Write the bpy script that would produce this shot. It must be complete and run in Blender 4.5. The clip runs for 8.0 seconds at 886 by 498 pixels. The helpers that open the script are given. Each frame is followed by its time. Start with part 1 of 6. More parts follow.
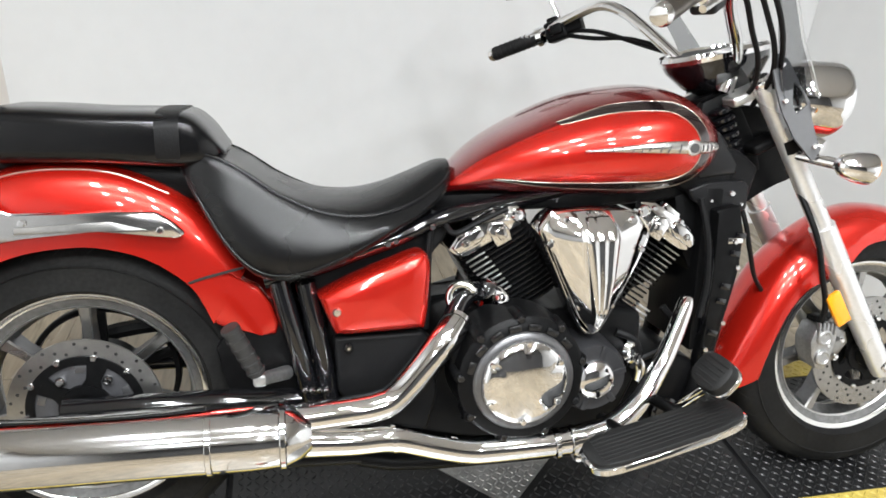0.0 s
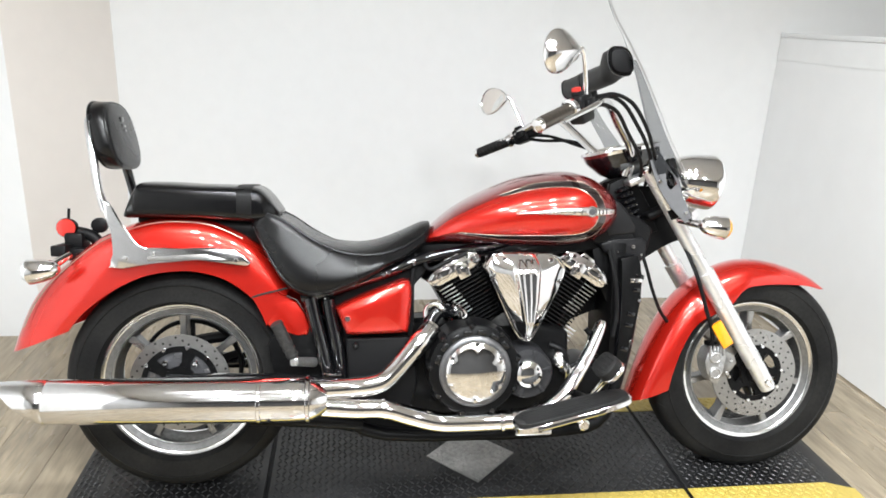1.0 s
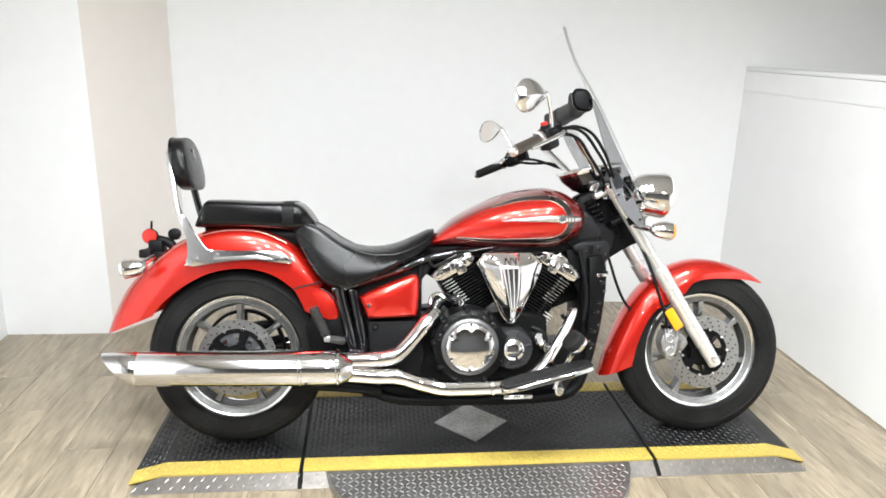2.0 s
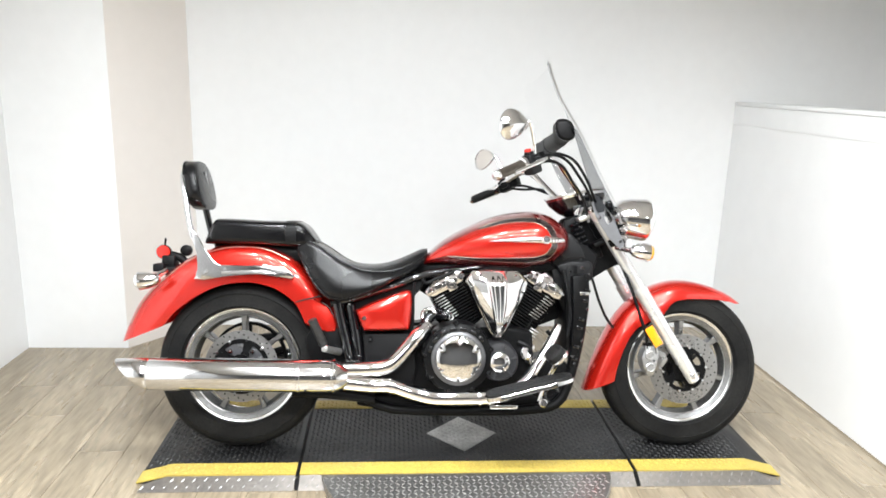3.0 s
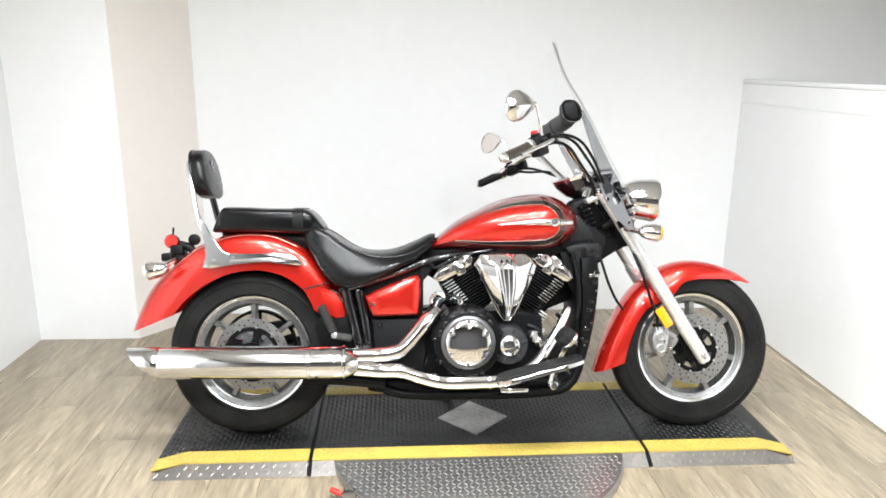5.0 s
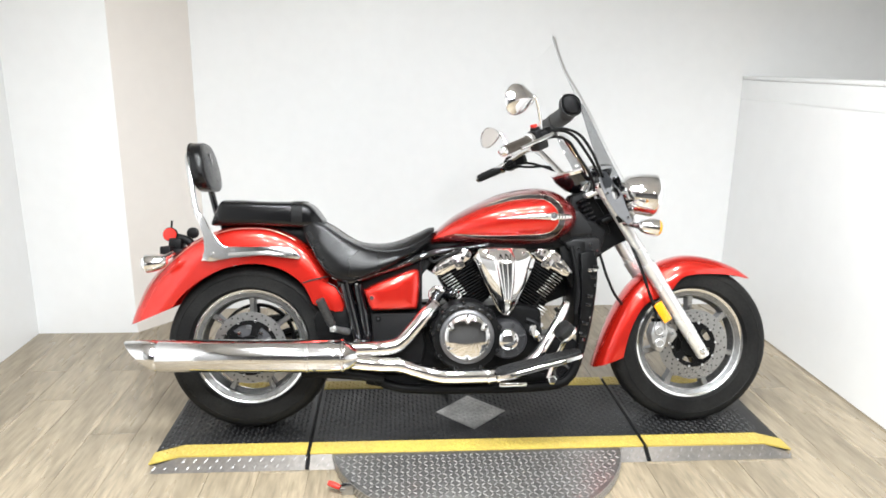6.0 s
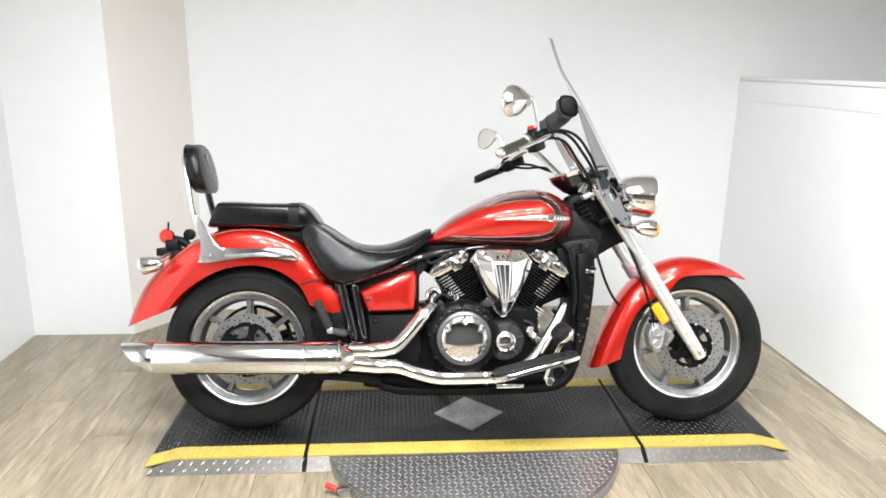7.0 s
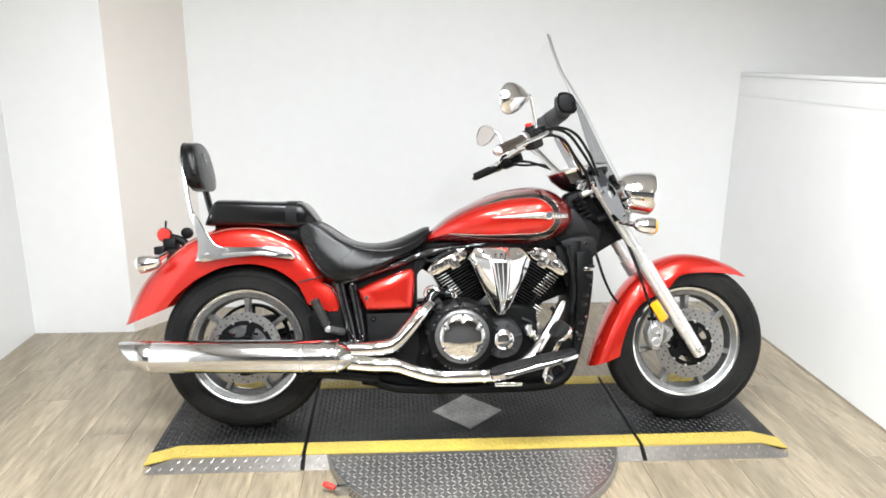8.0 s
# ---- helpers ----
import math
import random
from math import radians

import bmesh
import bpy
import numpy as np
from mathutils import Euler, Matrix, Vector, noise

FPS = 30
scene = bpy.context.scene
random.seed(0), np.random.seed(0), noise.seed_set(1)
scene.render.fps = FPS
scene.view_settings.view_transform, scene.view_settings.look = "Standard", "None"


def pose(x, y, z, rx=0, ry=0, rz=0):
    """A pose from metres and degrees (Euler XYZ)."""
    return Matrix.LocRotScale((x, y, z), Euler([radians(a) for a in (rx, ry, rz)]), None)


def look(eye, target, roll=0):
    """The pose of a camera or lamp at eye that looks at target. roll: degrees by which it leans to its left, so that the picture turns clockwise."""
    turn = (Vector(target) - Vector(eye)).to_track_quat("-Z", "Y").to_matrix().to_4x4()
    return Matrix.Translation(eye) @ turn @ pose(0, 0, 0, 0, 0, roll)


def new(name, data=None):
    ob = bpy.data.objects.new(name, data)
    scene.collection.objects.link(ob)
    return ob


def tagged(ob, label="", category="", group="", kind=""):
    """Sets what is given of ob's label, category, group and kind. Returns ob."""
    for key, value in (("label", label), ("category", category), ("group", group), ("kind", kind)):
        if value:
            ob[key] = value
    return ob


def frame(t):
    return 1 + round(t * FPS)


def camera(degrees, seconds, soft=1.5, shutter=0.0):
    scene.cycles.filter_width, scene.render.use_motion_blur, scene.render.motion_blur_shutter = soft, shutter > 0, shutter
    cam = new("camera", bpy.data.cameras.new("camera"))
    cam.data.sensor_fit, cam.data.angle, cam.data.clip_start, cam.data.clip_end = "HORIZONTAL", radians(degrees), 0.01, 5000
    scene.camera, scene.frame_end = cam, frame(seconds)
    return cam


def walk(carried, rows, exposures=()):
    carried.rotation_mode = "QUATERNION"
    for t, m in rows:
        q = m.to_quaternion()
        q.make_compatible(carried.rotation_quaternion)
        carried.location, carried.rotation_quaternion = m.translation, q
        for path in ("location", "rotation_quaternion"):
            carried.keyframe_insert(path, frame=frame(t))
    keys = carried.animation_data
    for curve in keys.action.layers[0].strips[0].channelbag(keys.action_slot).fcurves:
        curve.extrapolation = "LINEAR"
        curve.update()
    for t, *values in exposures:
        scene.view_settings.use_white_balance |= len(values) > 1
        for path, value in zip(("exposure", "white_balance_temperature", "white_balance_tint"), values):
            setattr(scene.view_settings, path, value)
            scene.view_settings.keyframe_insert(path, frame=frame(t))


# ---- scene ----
cam = camera(64.0, 8.0, 1.7)
PATH = [
    (0, (-0.482, -1.207, 1.281), (-0.059, 0.54, 0.404), 4.0),
    (0.3, (-0.472, -1.419, 1.303), (-0.051, 0.393, 0.570), 4.0),
    (0.5, (-0.475, -1.553, 1.342), (-0.095, 0.265, 0.601), 3.7),
    (0.8, (-0.428, -1.766, 1.374), (-0.103, 0.101, 0.735), 2.3),
    (1, (-0.399, -1.888, 1.387), (-0.134, -0.004, 0.769), 2.6),
    (1.2, (-0.371, -2.011, 1.399), (-0.186, -0.116, 0.785), 2.0),
    (1.5, (-0.41, -2.184, 1.434), (-0.219, -0.263, 0.912), 1.9),
    (1.7, (-0.411, -2.276, 1.472), (-0.204, -0.373, 0.894), 1.7),
    (2.8, (-0.283, -2.623, 1.47), (-0.14, -0.68, 1.019), 1.1),
    (3, (-0.312, -2.602, 1.464), (-0.16, -0.662, 1.0), 1.8),
    (3.5, (-0.298, -2.601, 1.457), (-0.171, -0.668, 0.96), 0.9),
    (4, (-0.308, -2.588, 1.456), (-0.164, -0.657, 0.955), 0.4),
    (4.5, (-0.311, -2.593, 1.459), (-0.179, -0.661, 0.958), 0.4),
    (6, (-0.314, -2.596, 1.439), (-0.179, -0.666, 0.932), 0.8),
    (6.5, (-0.304, -2.587, 1.452), (-0.169, -0.659, 0.938), 0.7),
    (7, (-0.311, -2.592, 1.445), (-0.17, -0.662, 0.937), 0.8),
    (7.5, (-0.305, -2.589, 1.444), (-0.171, -0.661, 0.929), 0.9),
    (8, (-0.292, -2.583, 1.452), (-0.159, -0.656, 0.932), 0.6),
]
EXPOSURES = [(0.0, -0.46), (0.5, -0.33), (1.0, -0.25), (1.5, -0.22), (3.0, -0.10), (3.5, -0.09), (4.5, -0.08), (6.0, -0.13), (8.0, -0.18)]
walk(cam, [(t, look(eye, target, roll)) for t, eye, target, roll in PATH], EXPOSURES)

# ---- world, lamps ----
world = bpy.data.worlds.new("world")
scene.world = world
world.use_nodes = True
world.node_tree.nodes["Background"].inputs["Color"].default_value = (0.8, 0.85, 0.9, 1)
world.node_tree.nodes["Background"].inputs["Strength"].default_value = 0.3
LAMP_WATTS = {-1.25: 34.0, -2.6: 41.0, -4.4: 76.0}
SPOT_WATTS = 85.0
CEILING = 3.0
LAMPS = [(x, y) for y in (-1.25, -2.6) for x in (-1.1, -0.5, 0.1, 0.7)] + [(x, -4.4) for x in (-1.1, 0.2, 1.5)]


# ---- materials ----
def material(name, colour, rough=0.5, metal=0.0, vary=0.08, grain=60.0, bump=0.0, coat=0.0, second=None, patch=6.0,
             rough_vary=0.0, per_object=0.0, stretch=(1, 1, 1), gloss=0.5, sheen=0.0):
    """A Principled material with variation at two scales, fine relief and, where asked, a second colour in patches."""
    m = bpy.data.materials.new(name)
    m.use_nodes = True
    nt = m.node_tree
    b = nt.nodes["Principled BSDF"]
    coords = nt.nodes.new("ShaderNodeTexCoord")
    mapping = nt.nodes.new("ShaderNodeMapping")
    mapping.inputs["Scale"].default_value = stretch
    nt.links.new(coords.outputs["Object"], mapping.inputs["Vector"])

    def noise_node(scale, detail):
        n = nt.nodes.new("ShaderNodeTexNoise")
        n.inputs["Scale"].default_value = scale
        n.inputs["Detail"].default_value = detail
        nt.links.new(mapping.outputs["Vector"], n.inputs["Vector"])
        return n

    fine, large = noise_node(grain, 5), noise_node(patch, 3)
    base = nt.nodes.new("ShaderNodeMix")
    base.data_type = "RGBA"
    other = second or tuple(c * (1 - vary) for c in colour)
    base.inputs["A"].default_value = (*colour, 1)
    base.inputs["B"].default_value = (*other, 1)
    spread = nt.nodes.new("ShaderNodeMapRange")
    spread.interpolation_type = "SMOOTHSTEP"
    spread.inputs["From Min"].default_value, spread.inputs["From Max"].default_value = 0.25, 0.75
    nt.links.new(large.outputs["Fac"], spread.inputs["Value"])
    nt.links.new(spread.outputs["Result"], base.inputs["Factor"])
    hsv = nt.nodes.new("ShaderNodeHueSaturation")
    nt.links.new(base.outputs["Result"], hsv.inputs["Color"])
    val = nt.nodes.new("ShaderNodeMapRange")
    val.inputs["From Min"].default_value, val.inputs["From Max"].default_value = 0.3, 0.7
    val.inputs["To Min"].default_value, val.inputs["To Max"].default_value = 1 - vary, 1 + vary
    nt.links.new(fine.outputs["Fac"], val.inputs["Value"])
    out = val.outputs["Result"]
    if per_object:
        info = nt.nodes.new("ShaderNodeObjectInfo")
        each = nt.nodes.new("ShaderNodeMapRange")
        each.inputs["To Min"].default_value, each.inputs["To Max"].default_value = 1 - per_object, 1 + per_object
        nt.links.new(info.outputs["Random"], each.inputs["Value"])
        times = nt.nodes.new("ShaderNodeMath")
        times.operation = "MULTIPLY"
        nt.links.new(out, times.inputs[0])
        nt.links.new(each.outputs["Result"], times.inputs[1])
        out = times.outputs["Value"]
    nt.links.new(out, hsv.inputs["Value"])
    nt.links.new(hsv.outputs["Color"], b.inputs["Base Color"])
    b.inputs["Metallic"].default_value = metal
    b.inputs["Roughness"].default_value = rough
    b.inputs["Coat Weight"].default_value = coat
    b.inputs["Coat Roughness"].default_value = 0.03
    b.inputs["Specular IOR Level"].default_value = gloss
    b.inputs["Sheen Weight"].default_value = sheen
    b.inputs["Sheen Roughness"].default_value = 0.3
    if rough_vary:
        r = nt.nodes.new("ShaderNodeMapRange")
        r.interpolation_type = "SMOOTHSTEP"
        r.inputs["From Min"].default_value, r.inputs["From Max"].default_value = 0.2, 0.8
        r.inputs["To Min"].default_value, r.inputs["To Max"].default_value = max(0.0, rough - rough_vary), rough + rough_vary
        nt.links.new(large.outputs["Fac"], r.inputs["Value"])
        nt.links.new(r.outputs["Result"], b.inputs["Roughness"])
    if bump:
        bp = nt.nodes.new("ShaderNodeBump")
        bp.inputs["Strength"].default_value = bump
        bp.inputs["Distance"].default_value = 0.002
        nt.links.new(fine.outputs["Fac"], bp.inputs["Height"])
        nt.links.new(bp.outputs["Normal"], b.inputs["Normal"])
    return m


def clear_material(name, colour, mix, rough=0.02):
    """A thin clear sheet: it lets most light straight through and reflects a little."""
    m = bpy.data.materials.new(name)
    m.use_nodes = True
    nt = m.node_tree
    nt.nodes.remove(nt.nodes["Principled BSDF"])
    clear = nt.nodes.new("ShaderNodeBsdfTransparent")
    clear.inputs["Color"].default_value = (*colour, 1)
    gloss = nt.nodes.new("ShaderNodeBsdfGlossy")
    gloss.inputs["Roughness"].default_value = rough
    both = nt.nodes.new("ShaderNodeMixShader")
    rim = nt.nodes.new("ShaderNodeFresnel")
    rim.inputs["IOR"].default_value = 1.0 + mix * 8
    nt.links.new(rim.outputs["Fac"], both.inputs["Fac"])
    nt.links.new(clear.outputs["BSDF"], both.inputs[1])
    nt.links.new(gloss.outputs["BSDF"], both.inputs[2])
    nt.links.new(both.outputs["Shader"], nt.nodes["Material Output"].inputs["Surface"])
    return m


def glow_material(name, strength):
    m = bpy.data.materials.new(name)
    m.use_nodes = True
    b = m.node_tree.nodes["Principled BSDF"]
    b.inputs["Emission Color"].default_value = (1, 0.97, 0.93, 1)
    b.inputs["Emission Strength"].default_value = strength
    return m


RED = material("candy_red_paint", (0.64, 0.019, 0.010), 0.26, 0.65, 0.06, 900, 0, 1.0)
DARK_RED = material("dark_red_paint", (0.20, 0.005, 0.005), 0.26, 0.5, 0.06, 900, 0, 1.0)
CHROME = material("chrome", (0.89, 0.89, 0.90), 0.045, 1.0, 0.02, 40, 0, rough_vary=0.02)
# chrome greyed and roughened to stand in for a darker room's reflection
RAIL_CHROME = material("greyed_chrome_rail", (0.80, 0.80, 0.81), 0.14, 1.0, 0.04, 60, 0.02, rough_vary=0.04)
MUFFLER_CHROME = material("dulled_muffler_chrome", (0.74, 0.74, 0.745), 0.09, 1.0, 0.04, 50, 0.015, rough_vary=0.03)
SATIN = material("satin_aluminium", (0.86, 0.86, 0.85), 0.42, 1.0, 0.05, 120, 0.05, rough_vary=0.06)
CALIPER = material("cast_caliper_alloy", (0.50, 0.50, 0.50), 0.38, 0.9, 0.15, 150, 0.1, rough_vary=0.06)
POLISHED = material("polished_aluminium", (0.88, 0.88, 0.87), 0.2, 1.0, 0.05, 120, 0.03, rough_vary=0.06)
BAR_GRIP = material("metallic_grip", (0.15, 0.13, 0.11), 0.3, 0.85, 0.15, 120, 0.1)
BRACKET = material("grey_bracket_paint", (0.17, 0.172, 0.18), 0.36, 0.35, 0.05, 60)
RIM_GREY = material("cast_rim_aluminium", (0.25, 0.25, 0.25), 0.4, 0.9, 0.2, 90, 0.12, rough_vary=0.08)
RIM_DARK = material("grey_wheel_paint", (0.16, 0.16, 0.165), 0.35, 0.8, 0.1, 80, 0.03)
STRAP = material("worn_strap_leather", (0.007, 0.007, 0.0075), 0.45, 0.0, 0.2, 300, 0.3, gloss=0.18)
PEG_RUBBER = material("worn_peg_rubber", (0.022, 0.0215, 0.021), 0.55, 0.0, 0.2, 200, 0.3, gloss=0.4)
FIN = material("gloss_black_fin_paint", (0.008, 0.008, 0.0085), 0.26, 0.0, 0.2, 90, 0.05, gloss=0.5)
FRAME_GREY = material("grey_frame_paint", (0.010, 0.010, 0.011), 0.34, 0.0, 0.06, 60, 0.03, gloss=0.35)
STEEL = material("brushed_disc_steel", (0.39, 0.385, 0.375), 0.3, 1.0, 0.08, 90, 0.05, rough_vary=0.05)
BLACK = material("gloss_black_paint", (0.005, 0.005, 0.006), 0.08, 0.0, 0.1, 60, 0, 0.6)
SATIN_BLACK = material("satin_black_engine_paint", (0.005, 0.005, 0.0053), 0.38, 0.0, 0.2, 90, 0.1, rough_vary=0.08, gloss=0.1)
PLASTIC = material("black_plastic", (0.007, 0.007, 0.0075), 0.45, 0.0, 0.15, 300, 0.15, gloss=0.14)
DARK_PLASTIC = material("charcoal_plastic", (0.009, 0.009, 0.010), 0.4, 0.0, 0.1, 200, 0.1, gloss=0.25)
FORK = material("silver_fork_paint", (0.80, 0.80, 0.805), 0.27, 0.68, 0.04, 120, 0.04, rough_vary=0.05)
SPLAY = material("warmer_white_splay", (0.77, 0.725, 0.685), 0.3, 0.0, 0.012, 14, 0.03, 0.0, second=(0.76, 0.715, 0.67), patch=0.7)
GREY_PLASTIC = material("grey_plastic", (0.05, 0.05, 0.054), 0.45, 0.0, 0.1, 200, 0.1)
DARK_GREY = material("dark_grey_cast_paint", (0.022, 0.022, 0.024), 0.4, 0.0, 0.12, 150, 0.1, gloss=0.4)
LEATHER = material("black_leather", (0.0045, 0.0045, 0.005), 0.26, 0.0, 0.2, 420, 0.2, rough_vary=0.06, patch=7, gloss=0.30, sheen=0.05)
PILLION = material("glossy_black_vinyl", (0.004, 0.004, 0.0045), 0.2, 0.0, 0.2, 500, 0.06, rough_vary=0.06, patch=7, gloss=0.34, sheen=0.0)
RUBBER = material("tyre_rubber", (0.008, 0.008, 0.0082), 0.5, 0.0, 0.25, 120, 0.2, second=(0.017, 0.0167, 0.016), rough_vary=0.08, gloss=0.10)
GRIP = material("grip_rubber", (0.009, 0.009, 0.009), 0.6, 0.0, 0.15, 300, 0.3, gloss=0.3)
AMBER = material("amber_lens", (0.9, 0.34, 0.01), 0.15, 0.0, 0.05, 200, 0.1, 0.6)
RED_LENS = material("red_lens", (0.5, 0.022, 0.014), 0.15, 0.0, 0.05, 300, 0.1, 0.6)
SILVER_LINE = material("silver_pinstripe", (0.36, 0.335, 0.28), 0.3, 0.7, 0.05, 200)
STRIPE = material("dark_tank_stripe", (0.02, 0.012, 0.012), 0.25, 0.2, 0.1, 300, 0, 1.0)
LENS = material("headlamp_glass", (0.85, 0.88, 0.9), 0.06, 0.3, 0.03, 80, 0.1, 0.8)
MIRROR = material("mirror_glass", (0.92, 0.92, 0.92), 0.01, 1.0, 0.01, 10)
# near-black that stands in for the shade inside holes, grooves and gaps
HOLE = material("hole_shade", (0.01, 0.01, 0.01), 0.8)
SHIELD = clear_material("clear_windshield", (0.985, 0.987, 0.987), 0.011)
SMOKE = clear_material("smoke_grey_acrylic", (0.47, 0.475, 0.485), 0.02)
WALL = material("white_wall_panel", (0.79, 0.80, 0.805), 0.28, 0.0, 0.012, 14, 0.03, 0.0, second=(0.78, 0.783, 0.785), patch=0.7)
PARTITION = material("glossy_white_panel", (0.80, 0.808, 0.812), 0.14, 0.0, 0.012, 9, 0.06, 0.0, second=(0.79, 0.795, 0.80), patch=0.7, rough_vary=0.06)
DARK_WALL = material("dark_grey_wall_paint", (0.07, 0.07, 0.072), 0.6, 0.0, 0.06, 20, 0.1)
MID_WALL = material("mid_grey_wall_paint", (0.30, 0.30, 0.30), 0.6, 0.0, 0.04, 24, 0.1)
PAINT = material("white_ceiling_paint", (0.62, 0.62, 0.62), 0.7, 0.0, 0.02, 40, 0.1)
GREY_WALL = material("grey_wall_paint", (0.70, 0.70, 0.70), 0.6, 0.0, 0.03, 30, 0.1)
TREAD = material("worn_black_tread_plate", (0.004, 0.004, 0.0044), 0.45, 0.0, 0.25, 90, 0.15, second=(0.010, 0.010, 0.0105), patch=5, rough_vary=0.1, gloss=0.45)
TREAD_TOP = material("rubbed_tread_lugs", (0.017, 0.017, 0.018), 0.36, 0.0, 0.25, 60, 0.05, second=(0.008, 0.008, 0.0085), patch=4, gloss=0.55)
PLATE = material("bare_steel_tread_plate", (0.34, 0.335, 0.328), 0.36, 0.85, 0.2, 70, 0.1, second=(0.24, 0.233, 0.222), patch=5, rough_vary=0.08)
SIDE_PLATE = material("dull_tread_plate", (0.27, 0.247, 0.225), 0.5, 0.6, 0.15, 70, 0.1, second=(0.18, 0.168, 0.158), patch=5, rough_vary=0.08)
INSET = material("worn_inset_plate", (0.50, 0.495, 0.485), 0.42, 0.85, 0.2, 70, 0.1, second=(0.33, 0.325, 0.315), patch=9, rough_vary=0.08)
SIDE_TOP = material("side_lug_steel", (0.36, 0.355, 0.345), 0.4, 0.9, 0.12, 70)
INSET_TOP = material("dull_steel_lugs", (0.46, 0.455, 0.445), 0.4, 0.9, 0.12, 70)
PLATE_TOP = material("bright_steel_lugs", (0.56, 0.55, 0.54), 0.28, 0.95, 0.12, 70)
YELLOW = material("yellow_safety_paint", (0.49, 0.375, 0.075), 0.5, 0.0, 0.12, 120, 0.2, second=(0.43, 0.32, 0.07), patch=9)
RED_GRIP = material("red_vinyl_grip", (0.6, 0.03, 0.02), 0.4, 0.0, 0.1, 200, 0.1)
PLANK = material("vinyl_oak_plank", (0.318, 0.262, 0.184), 0.29, 0.0, 0.27, 22, 0.1, second=(0.200, 0.164, 0.115), patch=3.2, rough_vary=0.08, per_object=0.11, stretch=(2.6, 0.35, 1), gloss=0.56)
JOINT = material("dark_floor_joint", (0.23, 0.188, 0.132), 0.6)
GLOW = glow_material("lamp_diffuser", 6.0)
LAMP_METAL = material("white_lamp_metal", (0.75, 0.75, 0.75), 0.4)


# ---- mesh helpers ----
def V(*a):
    return Vector(a)


def curve(points, n):
    """n points along a smooth curve through the points (Catmull-Rom)."""
    p = [Vector(q) for q in points]
    if len(p) == 2:
        return [p[0].lerp(p[1], i / (n - 1)) for i in range(n)]
    q = [2 * p[0] - p[1]] + p + [2 * p[-1] - p[-2]]
    out = []
    for i in range(n):
        u = i / (n - 1) * (len(p) - 1)
        k = min(int(u), len(p) - 2)
        f = u - k
        a, b, c, d = q[k:k + 4]
        out.append(0.5 * (2 * b + (c - a) * f + (2 * a - 5 * b + 4 * c - d) * f * f + (3 * b - a - 3 * c + d) * f ** 3))
    return out


def loft(bm, loops, caps=True, closed=True):
    """Skins loops of the same length."""
    rows = [[bm.verts.new(v) for v in loop] for loop in loops]
    n = len(rows[0])
    for a, b in zip(rows, rows[1:]):
        for i in range(n if closed else n - 1):
            j = (i + 1) % n
            bm.faces.new((a[i], a[j], b[j], b[i]))
    if caps and closed:
        bm.faces.new(rows[0][::-1])
        bm.faces.new(rows[-1])
    return rows


def tube(bm, points, r, n=16, seg=12, caps=True, flat=1.0):
    """A round tube along a smooth curve; r: one radius or one for each point."""
    line = curve(points, n)
    rs = [r] * n if isinstance(r, (int, float)) else [v.x for v in curve([(q, 0, 0) for q in r], n)]
    up, loops = None, []
    for i, c in enumerate(line):
        d = (line[min(i + 1, n - 1)] - line[max(i - 1, 0)]).normalized()
        if up is None:
            up = Vector((0, 1, 0)) if abs(d.y) < 0.9 else Vector((0, 0, 1))
        up = (up - d * up.dot(d)).normalized()
        side = d.cross(up)
        loops.append([c + rs[i] * (math.cos(a) * up * flat + math.sin(a) * side) for a in (math.tau * k / seg for k in range(seg))])
    loft(bm, loops, caps)


def lathe(bm, profile, centre, axis=(0, -1, 0), seg=40):
    """Turns a profile of (along the axis, radius) round the axis."""
    axis = Vector(axis).normalized()
    u = axis.orthogonal().normalized()
    w = axis.cross(u)
    centre = Vector(centre)
    rows = []
    for h, r in profile:
        if r < 1e-5:
            rows.append([bm.verts.new(centre + axis * h)])
        else:
            rows.append([bm.verts.new(centre + axis * h + r * (math.cos(a) * u + math.sin(a) * w)) for a in (math.tau * k / seg for k in range(seg))])
    for a, b in zip(rows, rows[1:]):
        for i in range(seg):
            j = (i + 1) % seg
            if len(a) == 1 and len(b) == 1:
                continue
            if len(a) == 1:
                bm.faces.new((a[0], b[j], b[i]))
            elif len(b) == 1:
                bm.faces.new((a[i], a[j], b[0]))
            else:
                bm.faces.new((a[i], a[j], b[j], b[i]))


def prism(bm, outline, y0, y1, bevel=0.003, segs=2):
    """A flat plate: an outline in x and z, from y0 to y1, with rounded edges."""
    a = [bm.verts.new((x, y0, z)) for x, z in outline]
    b = [bm.verts.new((x, y1, z)) for x, z in outline]
    n = len(a)
    faces = [bm.faces.new(a), bm.faces.new(b[::-1])]
    for i in range(n):
        faces.append(bm.faces.new((a[i], b[i], b[(i + 1) % n], a[(i + 1) % n])))
    if bevel:
        edges = list({e for f in faces for e in f.edges})
        bmesh.ops.bevel(bm, geom=edges, offset=bevel, segments=segs, affect="EDGES", profile=0.5)


def box(bm, lo, hi, bevel=0.003, m=None, segs=2):
    c = bmesh.ops.create_cube(bm, size=1)["verts"]
    lo, hi = Vector(lo), Vector(hi)
    for v in c:
        v.co = (lo + hi) / 2 + Vector(((hi - lo)[k] * v.co[k] for k in range(3)))
    if m is not None:
        bmesh.ops.transform(bm, matrix=m, verts=c)
    if bevel:
        edges = list({e for v in c for e in v.link_edges})
        bmesh.ops.bevel(bm, geom=edges, offset=bevel, segments=segs, affect="EDGES", profile=0.5)


